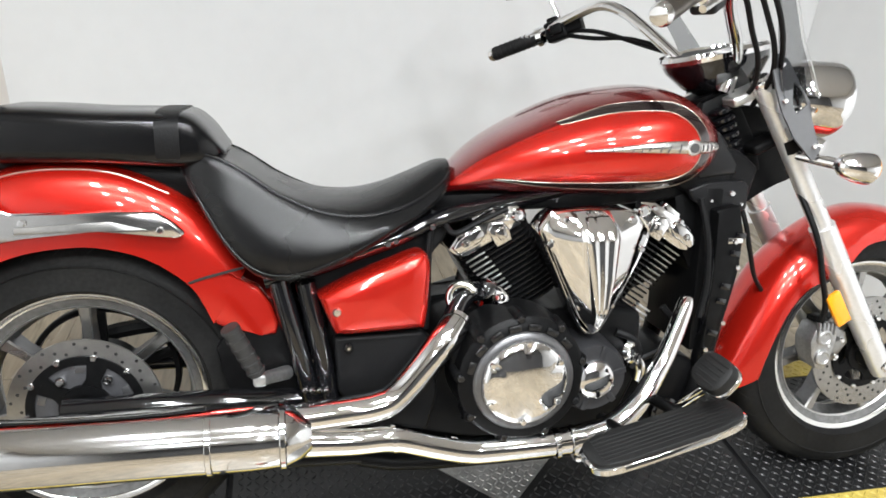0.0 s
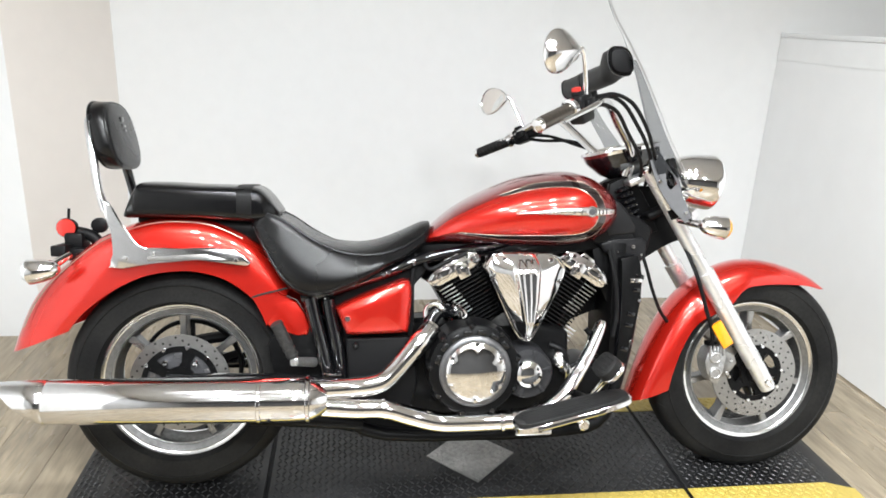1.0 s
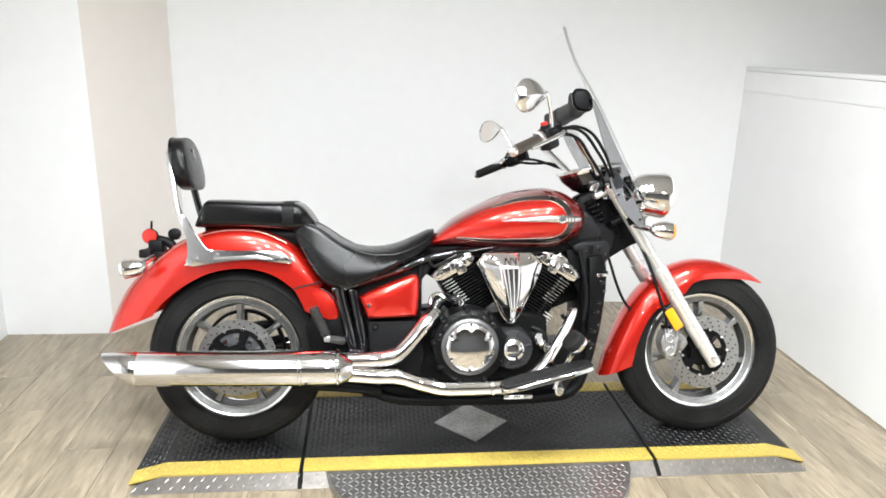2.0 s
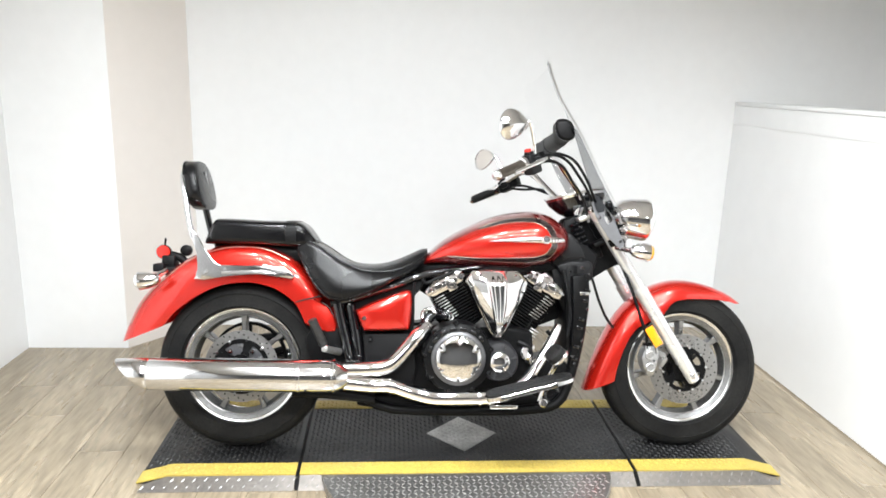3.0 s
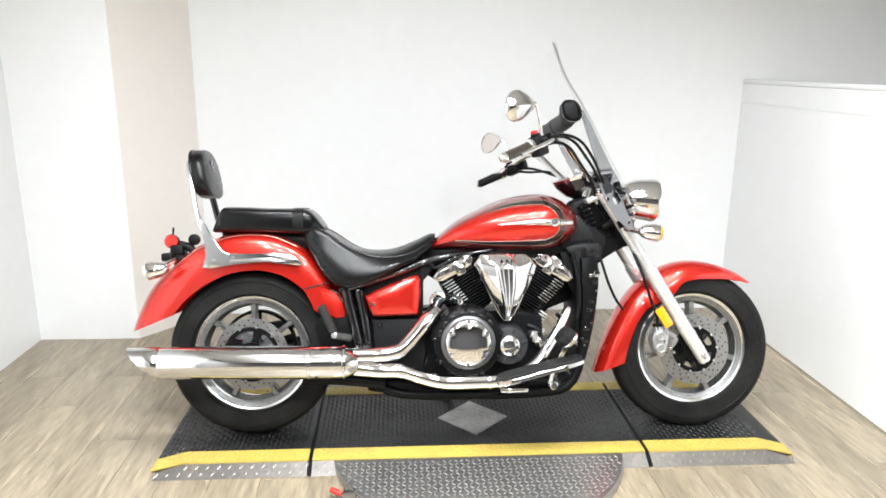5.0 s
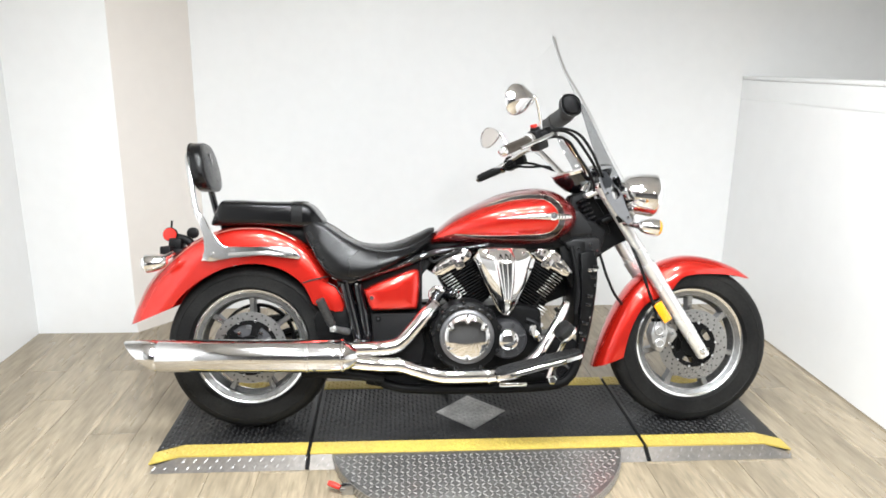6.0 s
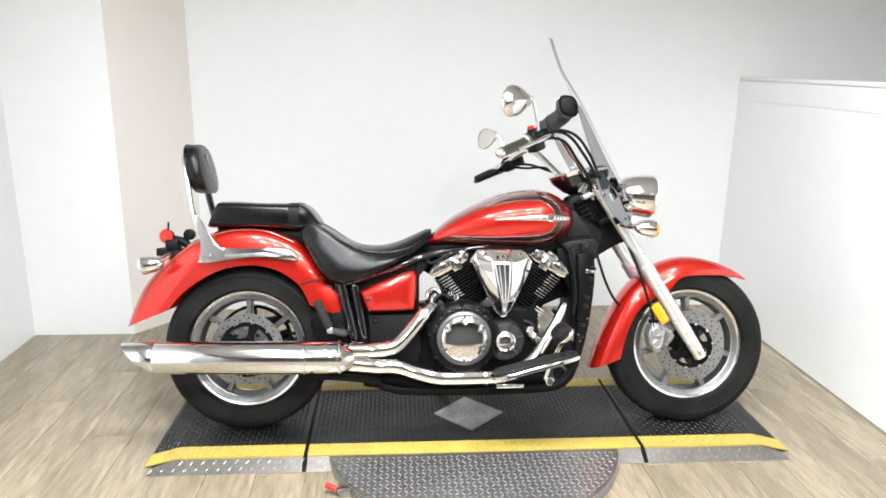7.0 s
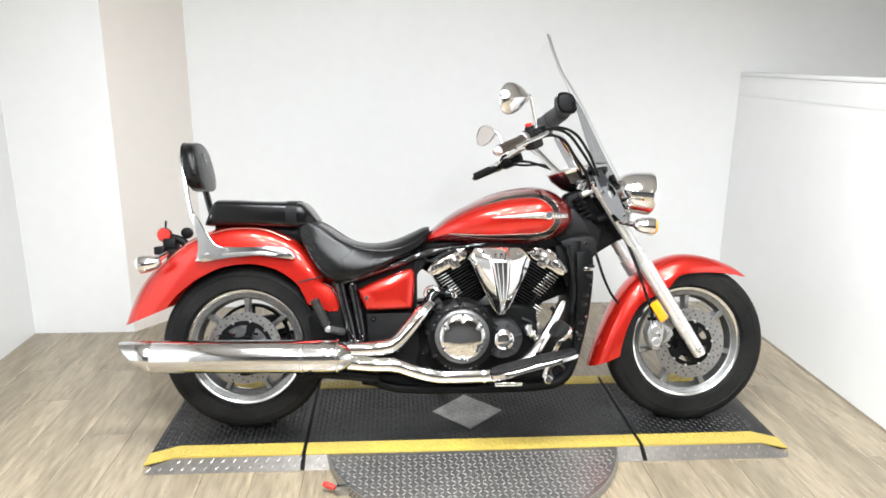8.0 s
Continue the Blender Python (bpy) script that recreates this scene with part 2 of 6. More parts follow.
def body(bm, stations, n=28, seg=28, p=2.4):
    """A smooth body along x. Stations: x, top z, bottom z, half width."""
    keys = [Vector((s[0], s[1], s[2])) for s in stations]
    width = [Vector((s[3], 0, 0)) for s in stations]
    loops = []
    for k, w in zip(curve(keys, n), curve(width, n)):
        mid, h, hw = (k.y + k.z) / 2, max(abs(k.y - k.z) / 2, 0.001), max(w.x, 0.001)
        loop = []
        for i in range(seg):
            a = math.tau * i / seg
            c, s = math.cos(a), math.sin(a)
            loop.append((k.x, hw * math.copysign(abs(c) ** (2 / p), c), mid + h * math.copysign(abs(s) ** (2 / p), s)))
        loops.append(loop)
    loft(bm, loops)


def hood(bm, pairs, widths, n=30, m=17, thick=0.004, powers=(0.8, 0.8)):
    """A fender: pairs of a point on its crown (y = 0) and one on its edge, in x and z, with its half width there."""
    crown = curve([(a[0], 0, a[1]) for a, b in pairs], n)
    edge = curve([(b[0], 0, b[1]) for a, b in pairs], n)
    width = curve([(w, 0, 0) for w in widths], n)
    bend = np.interp(np.linspace(0, 1, n), np.linspace(0, 1, len(powers)), powers)
    loops = []
    for t, e, w, power in zip(crown, edge, width, bend):
        loop = []
        for shrink in (0, thick):
            part_loop = []
            for i in range(m):
                a = math.pi * (i / (m - 1) - 0.5)
                c, s = max(math.cos(a), 0.0) ** power, math.copysign(abs(math.sin(a)) ** power, math.sin(a))
                down = e - t
                q = t + down * (1 - c) + down.normalized() * (shrink * c)
                part_loop.append(Vector((q.x, (w.x - shrink) * s, q.z)))
            loop += part_loop if shrink == 0 else part_loop[::-1]
        loops.append(loop)
    loft(bm, loops)


def link(name, bm, mat, sharp=40):
    mesh = bpy.data.meshes.new(name)
    bmesh.ops.recalc_face_normals(bm, faces=bm.faces)
    bm.to_mesh(mesh)
    bm.free()
    mesh.materials.append(mat)
    for f in mesh.polygons:
        f.use_smooth = True
    mesh.set_sharp_from_angle(angle=radians(sharp))
    return new(name, mesh)


def part(name, bm, mat, parent, label="", sharp=40):
    ob = link(name, bm, mat, sharp)
    ob.parent = parent
    return tagged(ob, label)


def piece(name, mesh, parent, m):
    """One more piece on a mesh that is already there."""
    ob = new(name, mesh)
    ob.parent = parent
    ob.matrix_local = m
    return ob


def thing(name, m, label, category, group="", kind=""):
    ob = new(name)
    ob.matrix_world = m
    ob.empty_display_size = 0.05
    return tagged(ob, label, category, group, kind)


def BM():
    return bmesh.new()


# ---- the room ----
SOUTH = -7.0


def slab(name, lo, hi, mat, label, category="wall", bevel=0.0):
    bm = BM()
    box(bm, lo, hi, bevel)
    return tagged(link(name, bm, mat), label, category, kind="structure")


slab("wall_north", (-1.71, 1.5, 0), (3.5, 1.62, CEILING), WALL, "glossy white panelled back wall of the photo bay")
bm = BM()
plan = [(-2.35, 1.12), (-1.71, 1.12), (-1.42, 1.497), (-1.42, 1.62), (-2.35, 1.62)]
loft(bm, [[(x, y, z) for x, y in plan] for z in (0, CEILING)])
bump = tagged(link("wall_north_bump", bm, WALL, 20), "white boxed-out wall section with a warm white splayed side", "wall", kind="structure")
# the splayed face gets a warmer, slightly darker white than the rest
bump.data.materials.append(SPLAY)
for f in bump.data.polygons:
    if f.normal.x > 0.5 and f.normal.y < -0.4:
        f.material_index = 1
slab("wall_west", (-2.35, -2.2, 0), (-2.23, 1.12, CEILING), WALL, "glossy white side wall of the photo bay")
# wall_west_far and wall_south are never in view; their greys shape the chrome's reflections
slab("wall_west_far", (-2.35, SOUTH, 0), (-2.24, -2.2, CEILING), MID_WALL, "unseen mid grey wall, toned down for the muffler's reflections")
slab("wall_east", (3.4, SOUTH, 0), (3.52, 1.5, CEILING), GREY_WALL, "plain grey wall beyond the low partition")
slab("wall_south", (-2.35, SOUTH - 0.12, 0), (3.52, SOUTH, CEILING), DARK_WALL, "unseen dark grey wall added to darken the chrome's reflections")
slab("wall_partition", (1.70, -1.6, 0), (1.80, 1.497, 1.37), PARTITION, "low glossy white partition wall with a capped top")
slab("trim_partition_cap", (1.694, -1.62, 1.37), (1.812, 1.495, 1.392), WALL, "white cap board on the low partition", "trim", 0.004)
slab("trim_partition_band", (1.6975, -1.6, 1.265), (1.6998, 1.495, 1.368), WALL, "thin white band under the partition cap", "trim")
slab("trim_floor_gap", (1.6955, -1.6, -0.002), (1.6996, 1.49, 0.004), JOINT, "dark joint along the foot of the partition", "trim")
slab("ceiling", (-2.35, SOUTH - 0.12, CEILING), (3.52, 1.62, CEILING + 0.1), PAINT, "plain white painted ceiling", "ceiling")
floor = slab("floor", (-2.35, SOUTH - 0.12, -0.1), (3.52, 1.62, -0.003), JOINT, "vinyl oak plank floor with staggered joints", "floor")


def ceiling_light(x, y):
    lamp = thing("ceiling_light", pose(x, y, CEILING), "small white ceiling lamp with a glowing diffuser", "ceiling lamp", "lamps on the ceiling")
    bm = BM()
    box(bm, (-0.10, -0.20, -0.05), (0.10, 0.20, -0.001), 0.006)
    part("frame", bm, LAMP_METAL, lamp)
    bm = BM()
    box(bm, (-0.085, -0.185, -0.054), (0.085, 0.185, -0.046), 0.003)
    part("diffuser", bm, GLOW, lamp)
    data = bpy.data.lights.new("lamp", "AREA")
    data.shape, data.size, data.size_y, data.energy, data.color = "RECTANGLE", 0.16, 0.36, LAMP_WATTS[y], (0.935, 0.975, 1.0)
    data.spread = radians(160)
    ob = new("lamp", data)
    ob.location = (x, y, CEILING - 0.058)


for lx, ly in LAMPS:
    ceiling_light(lx, ly)

# unseen spot, with housing and stem, added for the bright area on the partition
SPOT_EYE, SPOT_AIM = (0.55, -1.7, 2.78), (1.70, 0.25, 0.95)
spot = thing("added_spot_lamp", look(SPOT_EYE, SPOT_AIM), "unseen ceiling spot added to brighten the partition", "spot lamp")
bm = BM()
lathe(bm, [(0.0, 0.0), (0.0, 0.045), (0.10, 0.05), (0.14, 0.06), (0.14, 0.056), (0.10, 0.044)], (0, 0, 0.12), (0, 0, -1), 28)
part("spot_housing", bm, LAMP_METAL, spot)
bm = BM()
way = look(SPOT_EYE, SPOT_AIM).inverted()
tube(bm, [way @ V(SPOT_EYE[0], SPOT_EYE[1], CEILING), way @ V(SPOT_EYE[0], SPOT_EYE[1], SPOT_EYE[2] + 0.06)], 0.01, 4, 10)
part("spot_stem", bm, LAMP_METAL, spot)
data = bpy.data.lights.new("spot", "SPOT")
data.energy, data.spot_size, data.spot_blend, data.shadow_soft_size, data.color = SPOT_WATTS, radians(58), 1.0, 0.04, (1, 0.99, 0.97)
ob = new("spot", data)
ob.matrix_world = look(SPOT_EYE, SPOT_AIM) @ Matrix.Translation((0, 0, -0.04))

# ---- the lift platform ----
P = 0.036
PX, PY0, PY1, SEAM, TOE = 1.104, -0.224, 0.383, 0.637, 1.216
SLOPE = 0.056


def lug_mesh(name, mat, places, length=0.02, width=0.0055, height=0.0022):
    """Raised lens-shaped lugs, each turned its own way, in one mesh. Places: x, y, z, slope about y, angle."""
    verts, faces = [], []
    for x, y, z, slope, a in places:
        c, s = math.cos(a), math.sin(a)
        k = len(verts)
        for u, v, h in ((-length / 2, 0, 0), (0, -width / 2, 0), (length / 2, 0, 0), (0, width / 2, 0), (-length * 0.2, 0, height), (length * 0.2, 0, height)):
            dx, dy = u * c - v * s, u * s + v * c
            verts.append((x + dx, y + dy, z + dx * slope + h))
        faces += [(k, k + 1, k + 4), (k + 1, k + 5, k + 4), (k + 1, k + 2, k + 5), (k + 2, k + 3, k + 5), (k + 3, k + 4, k + 5), (k + 3, k, k + 4)]
    mesh = bpy.data.meshes.new(name)
    mesh.from_pydata(verts, [], faces)
    mesh.materials.append(mat)
    return new(name, mesh)


def lugs_over(x0, x1, y0, y1, z, pitch, keep=lambda x, y: True, slope=0.0):
    out = []
    for i in range(int((x1 - x0) / pitch)):
        for j in range(int((y1 - y0) / pitch)):
            x, y = x0 + (i + 0.5) * pitch, y0 + (j + 0.5) * pitch
            if keep(x, y):
                out.append((x, y, z + slope * (x - x0), slope, math.radians(45 if (i + j) % 2 else -45)))
    return out


platform = thing("wheel_platform", pose(0, 0, 0), "low black tread-plate platform with yellow edges on the floor", "platform")


def deck(x0, x1, ramp):
    """One section of the platform; ramp: -1, 0 or 1 for the end that slopes to the floor."""
    bm = BM()
    if ramp == 0:
        outline = [(x0, 0.012), (x1, 0.012), (x1, P), (x0, P)]
    elif ramp < 0:
        outline = [(-TOE, 0.001), (x1, 0.001), (x1, P), (-PX, P), (-TOE, 0.006)]
    else:
        outline = [(x0, 0.001), (TOE, 0.001), (TOE, 0.006), (PX, P), (x0, P)]
    prism(bm, outline, PY0, PY1, 0.0015, 1)
    d = part("deck_section", bm, TREAD, platform, "black tread-plate deck section")
    for y0, y1, yl in ((PY0 - 0.002, PY0 + 0.076, "front"), (PY1 - 0.076, PY1 + 0.002, "back")):
        bm = BM()
        if ramp == 0:
            box(bm, (x0 + 0.001, y0, P - 0.004), (x1 - 0.001, y1, P + 0.0025), 0.001)
        else:
            s = ramp
            inner = x1 if ramp < 0 else x0
            line = [(inner, P - 0.004), (s * PX, P - 0.004), (s * TOE, 0.004), (s * TOE, 0.0095), (s * PX, P + 0.0025), (inner, P + 0.0025)]
            prism(bm, line, y0, y1, 0.0)
        part("edge_stripe", bm, YELLOW, d, "yellow painted edge stripe")
    bm = BM()
    a, b = (x0 + 0.002 if ramp >= 0 else -PX), (x1 - 0.002 if ramp <= 0 else PX)
    low_a, low_b = (a if ramp >= 0 else -TOE + 0.02), (b if ramp <= 0 else TOE - 0.02)
    loft(bm, [[(low_a, PY0 - SLOPE, 0.001), (a, PY0 - 0.001, P - 0.004), (a, PY0 + 0.004, P - 0.006), (low_a, PY0 - 0.002, 0.001)],
              [(low_b, PY0 - SLOPE, 0.001), (b, PY0 - 0.001, P - 0.004), (b, PY0 + 0.004, P - 0.006), (low_b, PY0 - 0.002, 0.001)]])
    part("side_plate", bm, SIDE_PLATE, d, "bare steel tread-plate side")
    x = x0 + 0.03
    verts, faces = [], []
    while x < x1 - 0.02:
        for row, z in enumerate((0.010, 0.024)):
            xx = x + 0.02 * row
            if ramp and abs(xx) > PX - 0.005 and z > 0.015:
                continue
            k = len(verts)
            for u, v, h in ((-0.008, -0.008, 0), (0.003, -0.002, 0), (0.008, 0.008, 0), (-0.003, 0.002, 0), (0, 0, 0.0018)):
                q = (z + v * 0.7) / (P - 0.004)
                verts.append((xx + u, PY0 - SLOPE + (SLOPE - 0.001) * q - h * 0.8, z + v * 0.7 + h * 0.6))
            faces += [(k, k + 1, k + 4), (k + 1, k + 2, k + 4), (k + 2, k + 3, k + 4), (k + 3, k, k + 4)]
        x += 0.04
    mesh = bpy.data.meshes.new("side_relief")
    mesh.from_pydata(verts, [], faces)
    mesh.materials.append(SIDE_TOP)
    tagged(piece("side_relief", mesh, d, Matrix()), kind="stuff")
    lo, hi = max(x0 + 0.01, -PX), min(x1 - 0.01, PX)
    diamond = lambda x, y: abs(x + 0.002) + abs(y - 0.072) > 0.153
    places = lugs_over(lo, hi, PY0 + 0.08, PY1 - 0.08, P, 0.0185, diamond)
    if ramp:
        m = P / (TOE - PX)
        places += lugs_over(PX + 0.005, TOE - 0.01, PY0 + 0.08, PY1 - 0.08, P - 0.002, 0.0185, slope=-m) if ramp > 0 else lugs_over(-TOE + 0.01, -PX - 0.005, PY0 + 0.08, PY1 - 0.08, 0.008, 0.0185, slope=m)
    painted = []
    for ya, yb in ((PY0 + 0.001, PY0 + 0.076), (PY1 - 0.076, PY1 - 0.001)):
        painted += lugs_over(lo, hi, ya, yb, P + 0.0024, 0.0185)
        if ramp:
            m = P / (TOE - PX)
            painted += lugs_over(PX + 0.005, TOE - 0.005, ya, yb, P + 0.001, 0.0185, slope=-m) if ramp > 0 else lugs_over(-TOE + 0.008, -PX - 0.004, ya, yb, 0.0095, 0.0185, slope=m)
    lugs = lug_mesh("painted_relief", YELLOW, painted, 0.0195, 0.006, 0.0024)
    lugs.parent = d
    tagged(lugs, "yellow painted tread lugs", kind="stuff")
    lugs = lug_mesh("tread_relief", TREAD_TOP, places, 0.0195, 0.0058, 0.003)
    lugs.parent = d
    tagged(lugs, "rubbed tread lugs", kind="stuff")
    return d


deck(-TOE, -SEAM - 0.0065, -1)
middle = deck(-SEAM + 0.0065, SEAM - 0.0065, 0)
deck(SEAM + 0.0065, TOE, 1)
bm = BM()
q = [bm.verts.new((-0.002 + a, 0.072 + b, z)) for z in (P - 0.001, P + 0.0035) for a, b in ((0.1445, 0), (0, 0.1445), (-0.1445, 0), (0, -0.1445))]
bm.faces.new(q[4:])
for i in range(4):
    bm.faces.new((q[i], q[(i + 1) % 4], q[4 + (i + 1) % 4], q[4 + i]))
inset = part("diamond_plate", bm, INSET, middle, "bare steel diamond-shaped inset plate")
lugs = lug_mesh("inset_relief", INSET_TOP, lugs_over(-0.15, 0.15, -0.08, 0.225, P + 0.0035, 0.0155, lambda x, y: abs(x + 0.002) + abs(y - 0.072) < 0.135), 0.017, 0.0055, 0.0016)
lugs.parent = middle
tagged(lugs, "bright steel lugs", kind="stuff")

# black fillers in place of the shade in the open joints between sections
for s in (-1, 1):
    bm = BM()
    w = 0.0062
    loft(bm, [[(x, PY0 - SLOPE + 0.002, 0.0012), (x, PY0 - 0.002, P - 0.006), (x, PY1 - 0.002, P - 0.006), (x, PY1 - 0.002, 0.0012)] for x in (s * SEAM - w, s * SEAM + w)])
    part("seam_strip", bm, PLASTIC, platform, "black filler standing in for the shaded gap")
# the round turntable under the platform
TX, TY, TR, TZ = -0.005, -0.118, 0.555, 0.034
turntable = thing("turntable", pose(TX, TY, 0), "round bare steel tread-plate turntable under the platform", "turntable")


def arc_slab(bm, r, z0, z1, y_cut, seg=72):
    a0 = math.asin(max(-1.0, min(1.0, y_cut / r)))
    angles = [math.pi - a0 + (math.pi + 2 * a0) * k / seg for k in range(seg + 1)]
    low = [bm.verts.new((r * math.cos(a), r * math.sin(a), z0)) for a in angles]
    top = [bm.verts.new((r * math.cos(a), r * math.sin(a), z1)) for a in angles]
    bm.faces.new(top)
    bm.faces.new(low[::-1])
    n = len(low)
    for i in range(n):
        bm.faces.new((low[i], low[(i + 1) % n], top[(i + 1) % n], top[i]))


bm = BM()
arc_slab(bm, TR, 0.003, TZ, PY0 - TY - 0.004)
part("top_plate", bm, PLATE, turntable)
lugs = lug_mesh("turntable_relief", PLATE_TOP, lugs_over(-TR, TR, -TR, PY0 - TY - 0.012, TZ, 0.0215, lambda x, y: x * x + y * y < (TR - 0.013) ** 2), 0.0215, 0.0056, 0.0026)
lugs.parent = turntable
tagged(lugs, "bright steel lugs", kind="stuff")
verts, faces = [], []
for i in range(96):
    for row, z in enumerate((0.010, 0.023)):
        a = math.pi + (i + 0.5 * row) * math.pi / 96
        if math.sin(a) * TR > PY0 - TY - SLOPE - 0.02:
            continue
        k = len(verts)
        for u, v, h in ((-0.008, -0.008, 0), (0.003, -0.002, 0), (0.008, 0.008, 0), (-0.003, 0.002, 0), (0, 0, 0.0018)):
            r, b = TR + 0.0005 + h, a + u / TR
            verts.append((r * math.cos(b), r * math.sin(b), z + v))
        faces += [(k, k + 1, k + 4), (k + 1, k + 2, k + 4), (k + 2, k + 3, k + 4), (k + 3, k, k + 4)]
bm = BM()
tube(bm, [((TR - 0.001) * math.cos(a), (TR - 0.001) * math.sin(a), TZ - 0.0005) for a in (math.pi + 0.2 + (math.pi - 0.4) * k / 40 for k in range(41))], 0.0016, 120, 6)
part("rim_edge", bm, PLATE_TOP, turntable, "bright worn rim edge")
mesh = bpy.data.meshes.new("rim_relief")
mesh.from_pydata(verts, [], faces)
mesh.materials.append(PLATE_TOP)
tagged(piece("rim_relief", mesh, turntable, Matrix()), kind="stuff")
a = math.radians(180 + 33)
bm = BM()
tip = Vector((TR * math.cos(a), TR * math.sin(a), 0.022))
tube(bm, [tip + V(0.02, 0.02, 0.0), tip + V(-0.012, -0.012, 0.0), tip + V(-0.035, -0.02, 0.0)], 0.007, 8, 8)
box(bm, tip + V(-0.03, -0.02, -0.022), tip + V(0.012, 0.004, 0.012), 0.002)
lever = part("lock_lever", bm, STEEL, turntable, "steel locking lever")
bm = BM()
tube(bm, [tip + V(-0.035, -0.012, 0.004), tip + V(-0.075, 0.008, 0.01)], [0.008, 0.0105, 0.009], 8, 12)
part("lever_grip", bm, RED_GRIP, lever, "red vinyl grip")

# ---- the motorcycle ----
LEAN_ANGLE = 12.0
BIKE = pose(0, 0, 0.068, -LEAN_ANGLE, 0, 0)
bike = thing("motorcycle", BIKE, "red and chrome cruiser motorcycle leaning on its side stand", "motorcycle")


def both(name, build, mat, parent, label=""):
    """The same part on both sides: build(bm, side) with side -1 and 1."""
    return [part(name, (lambda bm: (build(bm, s), bm)[1])(BM()), mat, parent, label) for s in (-1, 1)]


def bolt_mesh(name, r, h, mat, seg=8):
    bm = BM()
    lathe(bm, [(-h * 0.3, r), (h * 0.6, r), (h, r * 0.7), (h, 0)], (0, 0, 0), (0, -1, 0), seg)
    ob = link(name, bm, mat)
    mesh = ob.data
    bpy.data.objects.remove(ob)
    return mesh


BOLT = bolt_mesh("bolt", 0.0065, 0.006, CHROME)
DARK_BOLT = bolt_mesh("dark_bolt", 0.0065, 0.006, FIN)
CHROME_DOT = bolt_mesh("small_bolt", 0.0045, 0.004, CHROME)


# wheels
def wheel(name, cx, cz, R, half, rim_r, spokes, turn):
    bm = BM()
    w = half * 0.72
    lathe(bm, [(-w + 0.004, rim_r - 0.010), (-w + 0.012, rim_r - 0.012), (-w + 0.018, rim_r - 0.02), (0, rim_r - 0.03),
               (w - 0.018, rim_r - 0.02), (w - 0.012, rim_r - 0.012), (w - 0.004, rim_r - 0.010), (w - 0.010, rim_r - 0.026),
               (0, rim_r - 0.042), (-w + 0.010, rim_r - 0.026), (-w + 0.004, rim_r - 0.010)], (cx, 0, cz), seg=72)
    rim = part(name, bm, RIM_GREY, bike, "cast aluminium wheel with a polished lip")
    for s in (-1, 1):
        bm = BM()
        lathe(bm, [(s * (w - 0.008), rim_r - 0.006), (s * (w - 0.002), rim_r - 0.010), (s * (w + 0.001), rim_r - 0.006), (s * (w + 0.002), rim_r + 0.001), (s * (w - 0.002), rim_r + 0.004), (s * (w - 0.008), rim_r + 0.001), (s * (w - 0.008), rim_r - 0.006)], (cx, 0, cz), seg=72)
        part("rim_lip", bm, POLISHED, rim, "polished rim lip")
        bm = BM()
        lathe(bm, [(s * (w - 0.016), rim_r - 0.024), (s * (w - 0.010), rim_r - 0.027), (s * (w - 0.014), rim_r - 0.031), (s * (w - 0.016), rim_r - 0.024)], (cx, 0, cz), seg=72)
        part("rim_step", bm, SATIN, rim)
    bm = BM()
    lathe(bm, [(-0.09, 0), (-0.09, 0.03), (-0.06, 0.036), (-0.05, 0.058), (0.05, 0.058), (0.06, 0.036), (0.09, 0.03), (0.09, 0)], (cx, 0, cz), seg=32)
    part("hub", bm, SATIN_BLACK, rim, "black hub")
    for k in range(spokes):
        a = math.radians(turn) + math.tau * k / spokes
        m = Matrix.Translation((cx, 0, cz)) @ Matrix.Rotation(a, 4, "Y")
        bm = BM()
        loops = []
        for r, ww, d in ((0.05, 0.016, 0.02), (0.1, 0.011, 0.018), (0.15, 0.009, 0.016), (rim_r - 0.03, 0.012, 0.02)):
            loops.append([m @ V(sx * ww, sy * d - 0.012, r) for sx, sy in ((-1, -0.9), (1, -0.9), (1, 1.6), (-1, 1.6))])
        loft(bm, loops)
        spoke = part("spoke", bm, RIM_DARK, rim)
        bm = BM()
        loops = []
        for r, ww, d in ((0.05, 0.010, 0.02), (0.1, 0.0075, 0.018), (0.15, 0.009, 0.016), (rim_r - 0.03, 0.013, 0.02)):
            loops.append([m @ V(sx * ww, -0.012 - d * 0.9 + dy, r) for sx, dy in ((-1, 0.001), (-0.7, -0.003), (0.7, -0.003), (1, 0.001))])
        loft(bm, loops)
        part("spoke_face", bm, STEEL, rim, "polished spoke face")
    bm = BM()
    h = half
    prof = [(-w + 0.012, rim_r - 0.008), (-w, rim_r + 0.002)]
    for k in range(25):
        a = math.pi * (k / 24)
        c, s = math.cos(a), math.sin(a)
        y = -h * math.copysign(abs(c) ** 0.62, c)
        r = rim_r + 0.012 + (R - rim_r - 0.012) * s ** 0.5
        prof.append((y * (0.96 if s < 0.2 else 1), r))
    prof += [(w, rim_r + 0.002), (w - 0.012, rim_r - 0.008)]
    lathe(bm, prof, (cx, 0, cz), seg=96)
    tyre = part("tyre", bm, RUBBER, rim, "black road tyre with slanted tread grooves")
    # flat dark strips for the shade in slanted tread grooves, on both shoulders
    groove = BM()
